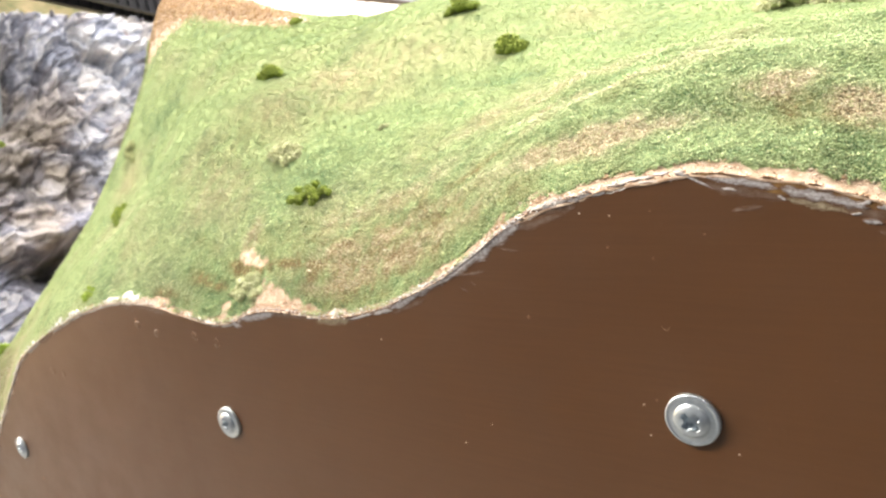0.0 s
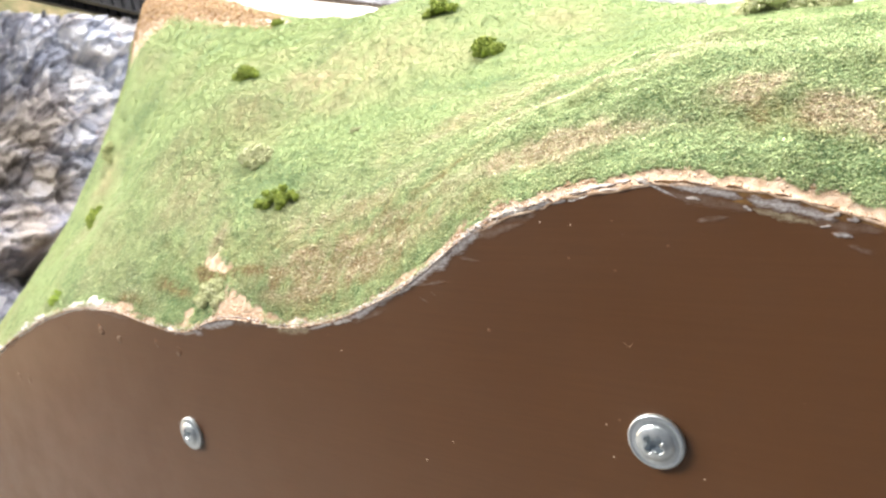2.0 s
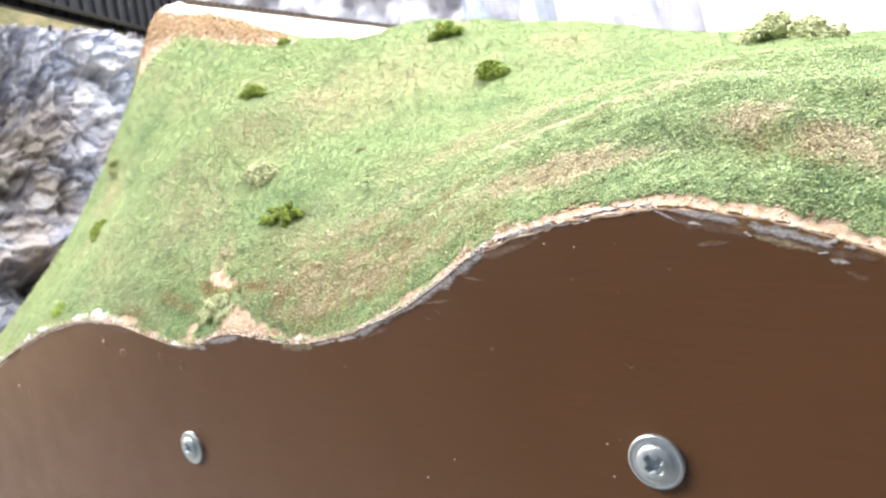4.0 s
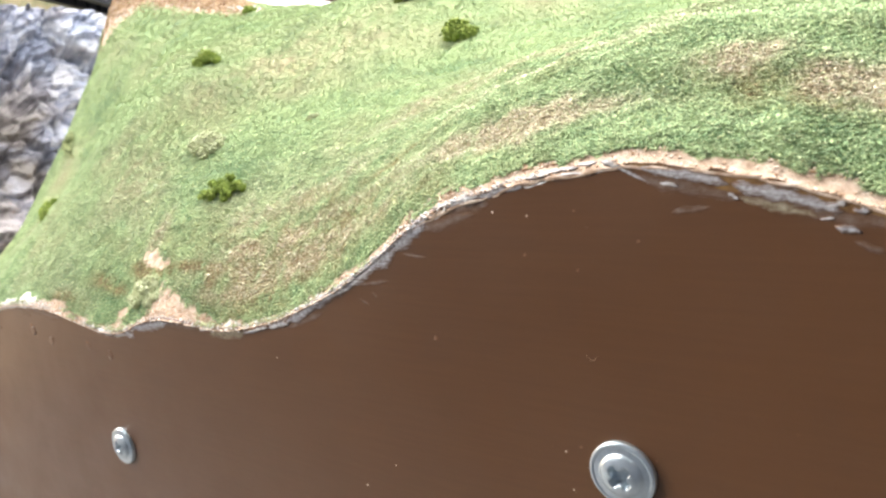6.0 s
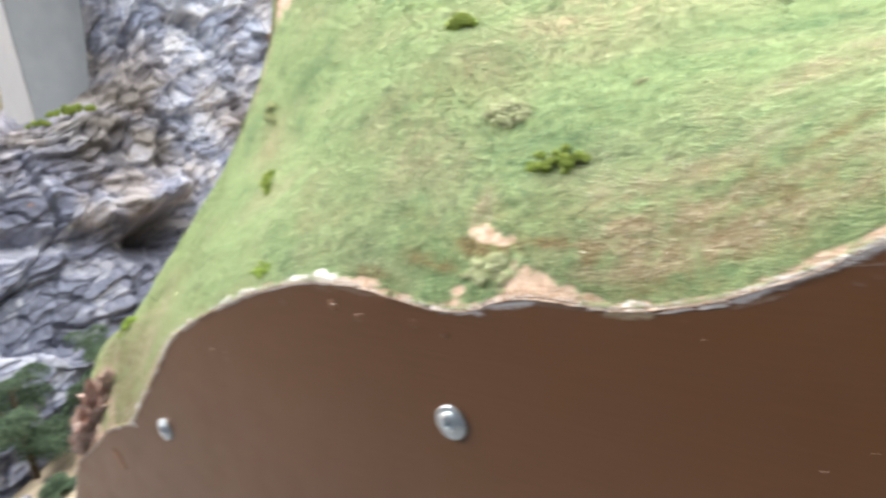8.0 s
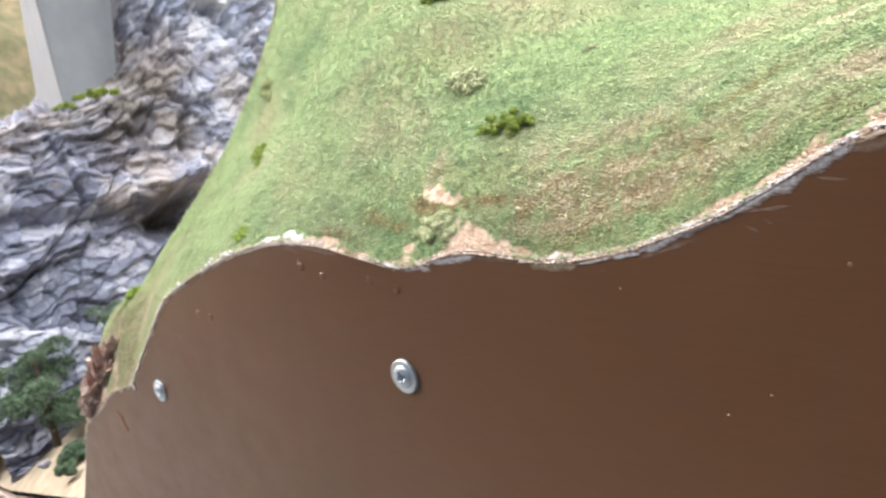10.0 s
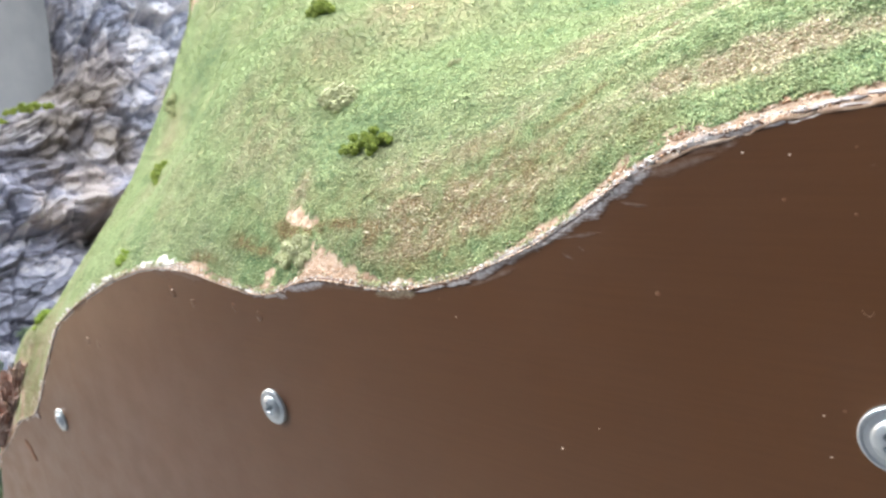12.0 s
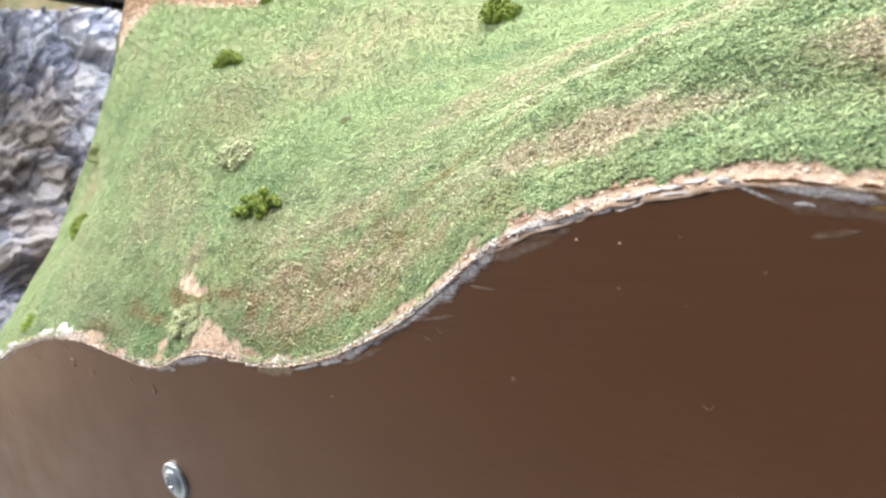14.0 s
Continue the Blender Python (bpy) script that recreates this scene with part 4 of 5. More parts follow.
SMEAR_BLUISH = [(-0.0648, 1.1354, -0.0567, 1.1374, 0.0009), (-0.0575, 1.1374, -0.0495, 1.1394, 0.0010), (-0.0500, 1.1394, -0.0425, 1.1418, 0.0010), (-0.0430, 1.1416, -0.0350, 1.1450, 0.0011), (-0.0360, 1.1448, -0.0285, 1.1474, 0.0010), (-0.1360, 1.1366, -0.1230, 1.1370, 0.00115), (-0.1482, 1.1390, -0.1401, 1.1349, 0.00108), (-0.0707, 1.1334, -0.0623, 1.1354, 0.00086), (-0.0607, 1.1376, -0.0537, 1.1396, 0.00068), (-0.0504, 1.1424, -0.0420, 1.1432, 0.00078), (-0.0419, 1.1432, -0.0354, 1.1457, 0.00050), (-0.0359, 1.1456, -0.0294, 1.1479, 0.00073), (-0.0308, 1.1464, -0.0271, 1.1485, 0.00108), (-0.0134, 1.1507, -0.0091, 1.1509, 0.00055), (-0.0078, 1.1506, -0.0055, 1.1508, 0.00038), (0.0114, 1.1505, 0.0150, 1.1477, 0.00020), (0.0158, 1.1491, 0.0205, 1.1472, 0.00049), (0.0193, 1.1478, 0.0252, 1.1454, 0.00057), (0.0284, 1.1440, 0.0341, 1.1414, 0.00074), (0.0338, 1.1415, 0.0385, 1.1392, 0.00063), (0.0387, 1.1366, 0.0406, 1.1358, 0.00036), (0.0409, 1.1385, 0.0421, 1.1380, 0.00031)]
SMEAR_FILM = [(-0.1236, 1.1374, -0.1097, 1.1344, 0.00117), (-0.1594, 1.1400, -0.1502, 1.1370, 0.00074), (-0.0282, 1.1472, -0.0180, 1.1477, 0.00082), (-0.0273, 1.1501, -0.0213, 1.1507, 0.00059), (-0.0198, 1.1495, -0.0135, 1.1494, 0.00080), (0.0159, 1.1474, 0.0259, 1.1435, 0.00077), (0.0352, 1.1395, 0.0437, 1.1361, 0.00080), (-0.0459, 1.1387, -0.0404, 1.1386, 0.00032), (-0.0330, 1.1432, -0.0297, 1.1422, 0.00025), (0.0190, 1.1421, 0.0227, 1.1421, 0.00039), (-0.1957, 1.1467, -0.1812, 1.1432, 0.00080), (-0.3042, 1.1393, -0.2801, 1.1424, 0.00151), (-0.2066, 1.1480, -0.2009, 1.1459, 0.00062), (-0.0702, 1.1320, -0.0617, 1.1337, 0.00057)]
SMEAR_AMBER = [(0.0150, 1.1498, 0.0238, 1.1468, 0.00048), (0.0227, 1.1468, 0.0321, 1.1434, 0.00075), (0.0249, 1.1450, 0.0289, 1.1434, 0.00084), (0.0318, 1.1427, 0.0441, 1.1368, 0.00072)]
SMEAR_LICHEN = [(-0.1004, 1.1325, -0.0907, 1.1318, 0.00127), (0.0289, 1.1421, 0.0353, 1.1391, 0.00065), (-0.1466, 1.1388, -0.1361, 1.1397, 0.00089)]
SMEAR_FLECK = [(-0.0401, 1.1427, -0.0389, 1.1419, 0.00025), (-0.0440, 1.1367, -0.0433, 1.1360, 0.00026), (-0.0478, 1.1357, -0.0462, 1.1347, 0.00027), (-0.2292, 1.1449, -0.2262, 1.1435, 0.00066), (0.0406, 1.1342, 0.0427, 1.1328, 0.00036)]


def make_smear(name, c0, c1, scale, cover=1.0):
    """Dried plaster that thins out raggedly into the brown paint towards its rim."""
    m, nt, lk, b = mat_new(name, 0.5, 0, 0.5)
    at = nt.new("ShaderNodeAttribute")
    at.attribute_name = "body"
    own = n_ramp(nt, lk, n_noise(nt, lk, 2.4 * scale, 5, 0.65), [(0.3, c0), (0.68, c1)])
    grain, edge = nt.new("ShaderNodeMath"), nt.new("ShaderNodeMath")
    grain.operation = edge.operation = "MULTIPLY_ADD"
    lk.new(n_noise(nt, lk, 1, 6, 0.72, n_stretch(nt, lk, (520, 3000, 3600), (0, 0.35, 0)), 0.6), grain.inputs[0])
    grain.inputs[1].default_value, grain.inputs[2].default_value = 2.2, -1.15
    lk.new(at.outputs["Fac"], edge.inputs[0])
    edge.inputs[1].default_value = 0.8
    lk.new(grain.outputs[0], edge.inputs[2])
    col = n_mix(nt, lk, n_ramp(nt, lk, edge.outputs[0], [(0.08, (0, 0, 0)), (0.45, (0.55 * cover, 0.55 * cover, 0.55 * cover)), (0.85, (cover, cover, cover))]), (0.114, 0.051, 0.020), own)
    lk.new(col, b.inputs["Base Color"])
    n_bump(nt, lk, b, n_noise(nt, lk, 1500, 4), 0.4, 0.0002)
    return m


def smear(x0, z0, x1, z1, half, mat, seed, proud):
    """A thin ragged streak stuck to the board, lapping over the board's edge a little."""
    rng = random.Random(seed)
    n, ranks = 20, (-1, -0.7, -0.35, 0, 0.35, 0.7, 1)
    a, b = Vector((x0, 0, z0)), Vector((x1, 0, z1))
    a, b = a - 0.3 * (b - a), b + 0.3 * (b - a)
    along = b - a
    across = Vector((-along.z, 0, along.x)).normalized()
    mid = a + along / 2
    verts, body = [], []
    for i in range(n + 1):
        u = i / n
        taper = (1 - abs(2 * u - 1) ** 2.4) ** 0.8 + 0.06
        width = [1.5 * half * taper * (1 + 0.7 * noise.noise(Vector((u * 4.5, seed * 3.1, side))) + rng.uniform(-0.1, 0.1)) for side in (0.2, 7.2)]
        c = a + along * u + across * half * 0.5 * noise.noise(Vector((u * 3, seed * 1.7, 3.3)))
        for k in ranks:
            p = c + across * (k * width[k > 0])
            inner = (1 - abs(k)) * min(1, 6 * u, 6 * (1 - u))
            y = -proud * min(1, 2.5 * inner) + (0.00003 if inner == 0 else 0)
            over = 0.0005 * (1 - math.exp(-max(0.0, p.z - float(edge_z(p.x))) / 0.0005))
            if over > 0:
                p.z, y, inner = float(edge_z(p.x)) + over, y + 0.8 * over, max(inner, 0.25)
            verts.append((p.x - mid.x, y, p.z - mid.z))
            body.append(min(1.0, 1.05 * inner))
    me = mesh_of("plaster_smear", verts, grid_faces(n + 1, len(ranks))[:, ::-1], mat, True)
    me.attributes.new("body", "FLOAT", "POINT").data.foreach_set("value", body)
    return part("plaster_smear", me, BOARD, "", Matrix.Translation((mid.x, -0.0005, mid.z)))


def smears():
    chalk = make_smear("smear_chalk", (0.44, 0.43, 0.44), (0.90, 0.90, 0.90), 900)
    bluish = make_smear("smear_bluish", (0.22, 0.20, 0.20), (0.72, 0.74, 0.78), 620)
    film = make_smear("smear_film", (0.13, 0.085, 0.055), (0.34, 0.30, 0.28), 420, 0.45)
    amber = make_smear("smear_amber", (0.16, 0.08, 0.025), (0.38, 0.22, 0.07), 330, 0.8)
    lichen = make_smear("smear_lichen", (0.19, 0.15, 0.09), (0.46, 0.41, 0.30), 480)
    drip = make_smear("smear_drip", (0.20, 0.10, 0.06), (0.34, 0.19, 0.12), 500)
    count = 0
    for rows, mat, proud in ((SMEAR_AMBER, amber, 0.00003), (SMEAR_FILM, film, 0.00004), (SMEAR_LICHEN, lichen, 0.00006), (SMEAR_BLUISH, bluish, 0.00008), (SMEAR_CHALK, chalk, 0.00011), (SMEAR_FLECK, film, 0.00003)):
        for row in rows:
            count += 1
            smear(*row, mat, count, proud + (0.000012 * (count % 11) if mat in (bluish, chalk) else 0))
    smear(-0.3900, 1.0908, -0.3860, 1.0876, 0.0022, chalk, 201, 0.0005)
    smear(-0.4252, 1.0694, -0.4190, 1.0614, 0.0022, drip, 202, 0.0005)


smears()


# ---- bushes ----
def crumb_cloud(rng, n, size, centre, radii, flat=0.0):
    """Vertices and triangles of n crumbs strewn through the skin of an ellipsoid."""
    d = rng.normal(0, 1, (n, 3))
    d /= np.linalg.norm(d, axis=1)[:, None]
    d[:, 2] = np.where(d[:, 2] < -0.3, -d[:, 2], d[:, 2])
    p = np.array(centre) + d * np.array(radii) * rng.uniform(0.72, 1.12, n)[:, None]
    base = np.array([(1, 0, 0), (-1, 0, 0), (0, 1, 0), (0, -1, 0), (0, 0, 1), (0, 0, -1)], float)
    tris = np.array([(0, 2, 4), (2, 1, 4), (1, 3, 4), (3, 0, 4), (2, 0, 5), (1, 2, 5), (3, 1, 5), (0, 3, 5)])
    v = base[None] * (size * rng.uniform(0.5, 1.4, n))[:, None, None] * rng.uniform(0.5, 1.4, (n, 6, 1)) + p[:, None]
    return v.reshape(-1, 3), (np.arange(n)[:, None, None] * 6 + tris[None]).reshape(-1, 3)


def foam_bush(x, y, w, h, mat, label, seed, lobes=6, turn=0.0, z=None):
    rng = np.random.default_rng(seed)
    root = new("foam_bush", None)
    root.location = hill_point(x, y, -0.0008) if z is None else (x, y, z)
    root.rotation_euler = (0, 0, turn)
    tagged(root, label, "bush", "bushes on the hill")
    for i in range(lobes * 4):
        u = ((i + 0.5) / (lobes * 4)) * 2 - 1 + rng.uniform(-0.2, 0.2)
        u = max(-0.95, min(0.95, u))
        r = h * rng.uniform(0.21, 0.36) * (1.1 - 0.35 * abs(u))
        c = np.array([u * w / 2, rng.uniform(-0.5, 0.5) * min(0.34 * w, 0.9 * h), 0])
        if z is None:
            gx, gy = x + c[0] * math.cos(turn) - c[1] * math.sin(turn), y + c[0] * math.sin(turn) + c[1] * math.cos(turn)
            ground = float(hill_z(gx, gy)) - float(hill_z(x, y))
        else:
            ground = 0.0
        c[2] = ground + r * 0.5 + rng.uniform(0, 1) ** 1.4 * max(0, 0.82 * h * (1 - 0.75 * u * u) - 1.4 * r)
        bm = bmesh.new()
        bmesh.ops.create_icosphere(bm, subdivisions=1, radius=r * 0.8)
        for v in bm.verts:
            v.co *= 1 + 0.6 * wobble(v.co, 1.4 / r, seed + i)
            v.co += Vector(c)
        core_v, core_f = [v.co.copy() for v in bm.verts], [[q.index for q in f.verts] for f in bm.faces]
        bm.free()
        v2, f2 = crumb_cloud(rng, 95, r * 0.15, c, (r, r, r))
        verts = np.concatenate([np.array(core_v), v2])
        faces = np.concatenate([np.array(core_f), f2 + len(core_v)])
        part("clump", bulk_mesh("clump", verts, faces, mat), root)
    return root


foam_bush(-0.1225, 0.0286, 0.0200, 0.0053, OLIVE, "dark olive foam bush lying long on the turf", 11, 7, -0.06)
foam_bush(-0.1450, 0.0450, 0.0150, 0.0090, SAGE, "pale sage lichen bush on the turf", 12, 6, -0.25)
foam_bush(-0.0659, 0.0873, 0.0100, 0.0090, OLIVE, "small dark olive foam bush on the slope", 13, 4, 0.2)
foam_bush(-0.1798, 0.0804, 0.0110, 0.0080, OLIVE, "small olive foam bush high on the slope", 14, 4, 0.4)
foam_bush(-0.3165, 0.0881, 0.0120, 0.0080, MOSS, "small moss-green lichen bush beside the ravine", 15, 4, -0.8)
foam_bush(-0.2952, 0.0576, 0.0150, 0.0075, OLIVE, "small olive foam bush near the ravine", 16, 5, -0.9)
foam_bush(-0.1036, 0.0544, 0.0038, 0.0034, SAGE, "tiny sage foam tuft on the turf", 17, 2, 0.2)
foam_bush(-0.1385, 0.0060, 0.0175, 0.0056, SAGE, "pale sage lichen bush beside the bare earth", 18, 7, -0.15)
foam_bush(-0.2450, 0.0064, 0.0150, 0.0042, LIME, "bright green foam tuft near the board", 19, 4, -0.25)
foam_bush(-0.4250, 0.0290, 0.0110, 0.0070, LIME, "bright green foam tuft on the ravine lip", 23, 4, 0.9)
foam_bush(-0.0957, 0.1109, 0.0130, 0.0066, OLIVE, "olive foam bush on the hill crest", 20, 5, 0.3)
foam_bush(0.0244, 0.0920, 0.0240, 0.0105, SAGE, "broad dry lichen bush on the hill crest", 21, 9, 0.1)
foam_bush(-0.2141, 0.1400, 0.0060, 0.0060, OLIVE, "tiny olive foam tuft beside the white plaster", 22, 3, 0.3)


# ---- the ravine ----
def hashed(i, j, k):
    """Repeatable random shares for cells of a plan."""
    a = np.sin(i * 127.1 + j * 311.7 + k * 74.7) * 43758.5453
    return a - np.floor(a)


def plates(u, v, seed):
    """Irregular cells: random share of the nearest, offsets from its middle, and how near its border is."""
    iu, iv = np.floor(u), np.floor(v)
    best, second = np.full(u.shape, 9.0), np.full(u.shape, 9.0)
    cu, cv, ci, cj = (np.zeros(u.shape) for _ in range(4))
    for di in (-1, 0, 1):
        for dj in (-1, 0, 1):
            i, j = iu + di, iv + dj
            pu, pv = i + 0.1 + 0.8 * hashed(i, j, seed), j + 0.1 + 0.8 * hashed(i, j, seed + 1)
            d = np.hypot(u - pu, v - pv)
            near = d < best
            second = np.where(near, best, np.minimum(second, d))
            best = np.where(near, d, best)
            for keep, value in ((cu, pu), (cv, pv), (ci, i), (cj, j)):
                keep[near] = value[near]
    return ci, cj, u - cu, v - cv, second - best


def rock_height(y, z):
    """How far the cliff stands out, from broad blocks down to overlapping chips, with a tone for each chip."""
    out, tone = 0 * y, 0 * y
    warp_u, warp_v = 0.016 * fbm2(y, z, 9, 31.0) + 0.005 * fbm2(y, z, 34, 33.0), 0.016 * fbm2(y, z, 9, 37.0) + 0.005 * fbm2(y, z, 34, 39.0)
    for su, sv, amp, lap, share, seed in ((6, 8, 0.022, 0.15, 0.12, 1), (15, 21, 0.012, 0.3, 0.22, 5), (32, 50, 0.0078, 0.85, 0.36, 9), (66, 98, 0.0038, 0.9, 0.36, 13), (150, 200, 0.0010, 0.8, 0.14, 17)):
        bed = z - 0.26 * y + warp_v
        ci, cj, du, dv, rim = plates((y + 0.2 * z + warp_u) * su, bed * sv, seed)
        lean = hashed(ci, cj, seed + 3) * 2 - 1
        stand = hashed(ci, cj, seed + 5) - 0.5
        out += amp * (0.8 * stand + 0.6 * lean * du - lap * dv - 0.4 * np.clip(0.06 - rim, 0, 1) / 0.06)
        tone += share * hashed(ci, cj, seed + 7) - 0.3 * share * np.clip(0.07 - rim, 0, 1) / 0.07
    return out, tone


def ledge(y):
    """Height of the shelf on which the pier stands."""
    return 1.319 + 0.40 * np.maximum(0, y - 0.165)


def cliff_top(y):
    """The cliff is low where the pier stands on it and high under the bridge."""
    k = 1 / (1 + np.exp(-(y - 0.225) / 0.012))
    return ledge(y) * (1 - k) + k * (1.474 - 0.17 * (np.maximum(0.25, y) - 0.36))


# Brown dust sprayed on the rock with shade painted into its hollows, and pale lavender wash: (y, z, size along, size
# across, turn, strength)
DUST_AND_SHADE = [(0.20, 1.288, 0.038, 0.020, 0, 0.9), (0.258, 1.335, 0.030, 0.030, 0, 1.0), (0.225, 1.300, 0.030, 0.025, 0, 0.9), (0.255, 1.280, 0.036, 0.028, 0, 1.0), (0.252, 1.415, 0.016, 0.05, 0, 0.9), (0.19, 1.275, 0.03, 0.012, 0, 0.5), (0.238, 1.188, 0.034, 0.020, 0.2, 0.7)]
PALE = [(0.375, 1.40, 0.05, 0.06, 0, 0.7), (0.33, 1.43, 0.04, 0.03, 0, 0.4), (0.325, 1.29, 0.028, 0.045, 0, 0.4), (0.43, 1.39, 0.04, 0.05, 0, 0.6), (0.10, 1.13, 0.06, 0.05, 0, 0.15)]


def cliff():
    ny, nw = 600, 410
    y, w = np.meshgrid(np.linspace(0.0075, 0.80, ny), np.linspace(0, 1, nw), indexing="ij")
    top = cliff_top(y)
    z = 0.93 + w * (top - 0.93)
    back = 0.12 / (1 + np.exp(-(z - ledge(y)) / 0.009)) / (1 + np.exp((y - 0.275) / 0.010))
    stand, tone = rock_height(y - back, z + 0.7 * back)
    gap = -0.022 * np.exp(-(((z - 1.185 + 0.22 * (y - 0.2)) / 0.012) ** 2))
    gap += 0.040 * np.exp(-(((y - 0.250) / 0.045) ** 2) - ((z - 1.216 - 0.25 * (y - 0.235)) / 0.013) ** 2)
    gap -= 0.075 * np.exp(-(((y - 0.240) / 0.034) ** 2) - ((z - 1.180 - 0.25 * (y - 0.235)) / 0.019) ** 2)
    x = -0.775 + 0.10 * np.maximum(0, y - 0.25) - 0.05 * (z - 1.25) + gap + stand
    x += 0.022 * np.exp(-(((y - 0.19) / 0.09) ** 2))
    x -= back + 0.045 * np.clip((0.075 - y) / 0.065, 0, 1) ** 1.5
    z = z + 0.25 * stand
    # the broken top of the cliff, running back from its brow
    inward, yy = np.meshgrid(np.concatenate([np.linspace(0.004, 0.30, 70), [0.5]]), y[:, 0])
    rise, shade = rock_height(yy, 2.0 + inward)
    high = np.clip((yy - 0.215) / 0.02, 0, 1)
    roof = np.stack([x[:, -1:] - inward, yy, z[:, -1:] + (0.8 - 0.65 * high) * (rise - rise[:, :1]) * np.clip(inward / 0.02, 0, 1) - (0.06 + 0.3 * high) * inward], -1)
    grid = np.concatenate([np.stack([x, y, z], -1), roof], 1)
    extra = inward.shape[1]
    me = bulk_mesh("cliff", grid.reshape(-1, 3), grid_faces(ny, nw + extra), ROCK)
    tint = np.zeros((ny, nw + extra, 4), np.float32)
    # The top's tones are painted darker to offset the lamp light on it.
    tint[:, :nw, 0], tint[:, nw:, 0], tint[..., 3] = tone, 0.55 * shade, 1
    ragged = 1 + 0.7 * fbm2(y, z, 30, 51.0)
    # Channel 1 holds brown dust plus the recess's painted shade.
    tint[:, :nw, 1] = np.clip(ragged * spots(y, z, DUST_AND_SHADE), 0, 1)
    tint[:, :nw, 2] = np.clip(ragged * spots(y, z, PALE), 0, 1)
    me.attributes.new("cover", "FLOAT_COLOR", "POINT").data.foreach_set("color", tint.ravel())
    return tagged(new("rock_cliff", me), "grey and pink cast plaster rock cliff of the ravine", "rock", kind="structure")


cliff()


def far_slope():
    """Grassy slope beyond the ravine and the pier."""
    ny, nz = 60, 50
    Y, W = np.meshgrid(np.linspace(0.16, 0.9, ny), np.linspace(0, 1, nz), indexing="ij")
    X = -1.10 - 0.45 * W + 0.02 * fbm2(Y, W, 7, 1.5)
    Z = 1.28 + 0.95 * W + 0.012 * fbm2(Y, W, 12, 2.5)
    me = bulk_mesh("far_slope", np.stack([X, Y, Z], -1).reshape(-1, 3), grid_faces(ny, nz), FAR_GRASS)
    me.shade_smooth()
    tagged(new("far_slope", me), "grassy green and tan model slope beyond the ravine", "ground", kind="structure")


far_slope()


def ravine_floor():
    nx, ny = 90, 110
    xs, ys = np.linspace(-1.15, -0.30, nx), np.linspace(0.0030, 0.75, ny)
    X, Y = np.meshgrid(xs, ys, indexing="ij")
    Z = 0.997 - 0.03 * (X + 0.6) + 0.03 * Y + 0.012 * np.clip((-0.58 - X) / 0.06, 0, 1) + 0.006 * fbm2(X, Y, 14, 2.0) + 0.002 * fbm2(X, Y, 70, 3.0)
    Z = np.minimum(Z, np.interp(X, EX, EZ) + 0.004 + Y * 0.6)
    me = bulk_mesh("ravine_floor", np.stack([X, Y, Z], -1).reshape(-1, 3), grid_faces(nx, ny), EARTH)
    me.shade_smooth()
    tagged(new("ravine_floor", me), "ochre earth floor of the model ravine", "ground", kind="structure")


ravine_floor()


def outcrop():
    """Red-brown rock that ends the grassy strip above the board."""
    bm = bmesh.new()
    bmesh.ops.create_icosphere(bm, subdivisions=5, radius=1)
    for v in bm.verts:
        n = v.co.copy()
        # angular blocks in two sizes, with cracks between them
        k = 1 + 0.10 * noise.fractal(n * 9, 1, 2, 3)
        for scale, jut, crack in ((2.0, 0.38, 0.18), (5.0, 0.20, 0.10)):
            dist, cells = noise.voronoi(Vector((3.2 * n.x, n.y, n.z)) * scale * 0.6)
            k += jut * (noise.cell(cells[0] * 7.3) - 0.45) - crack * max(0, 1 - (dist[1] - dist[0]) / 0.12)
        v.co = k * (0.050 * n.x * Vector((0.82, 0, 0.57)) + 0.013 * n.z * Vector((-0.57, 0, 0.82)) + Vector((0, 0.010 * n.y, 0)))
    ob = new("rock_outcrop", bm_mesh("rock_outcrop", bm, REDROCK))
    ob.location = (-0.460, 0.0072, 1.083)
    tagged(ob, "red-brown plaster rock outcrop at the board's low end", "rock")


outcrop()


def upright(x, y, z, turn=0.0):
    """A pose at a place of the layout for a thing that stands plumb in the hall."""
    return TIP.inverted() @ Matrix.Translation(TIP @ Vector((x, y, z))) @ pose(0, 0, 0, 0, 0, turn)


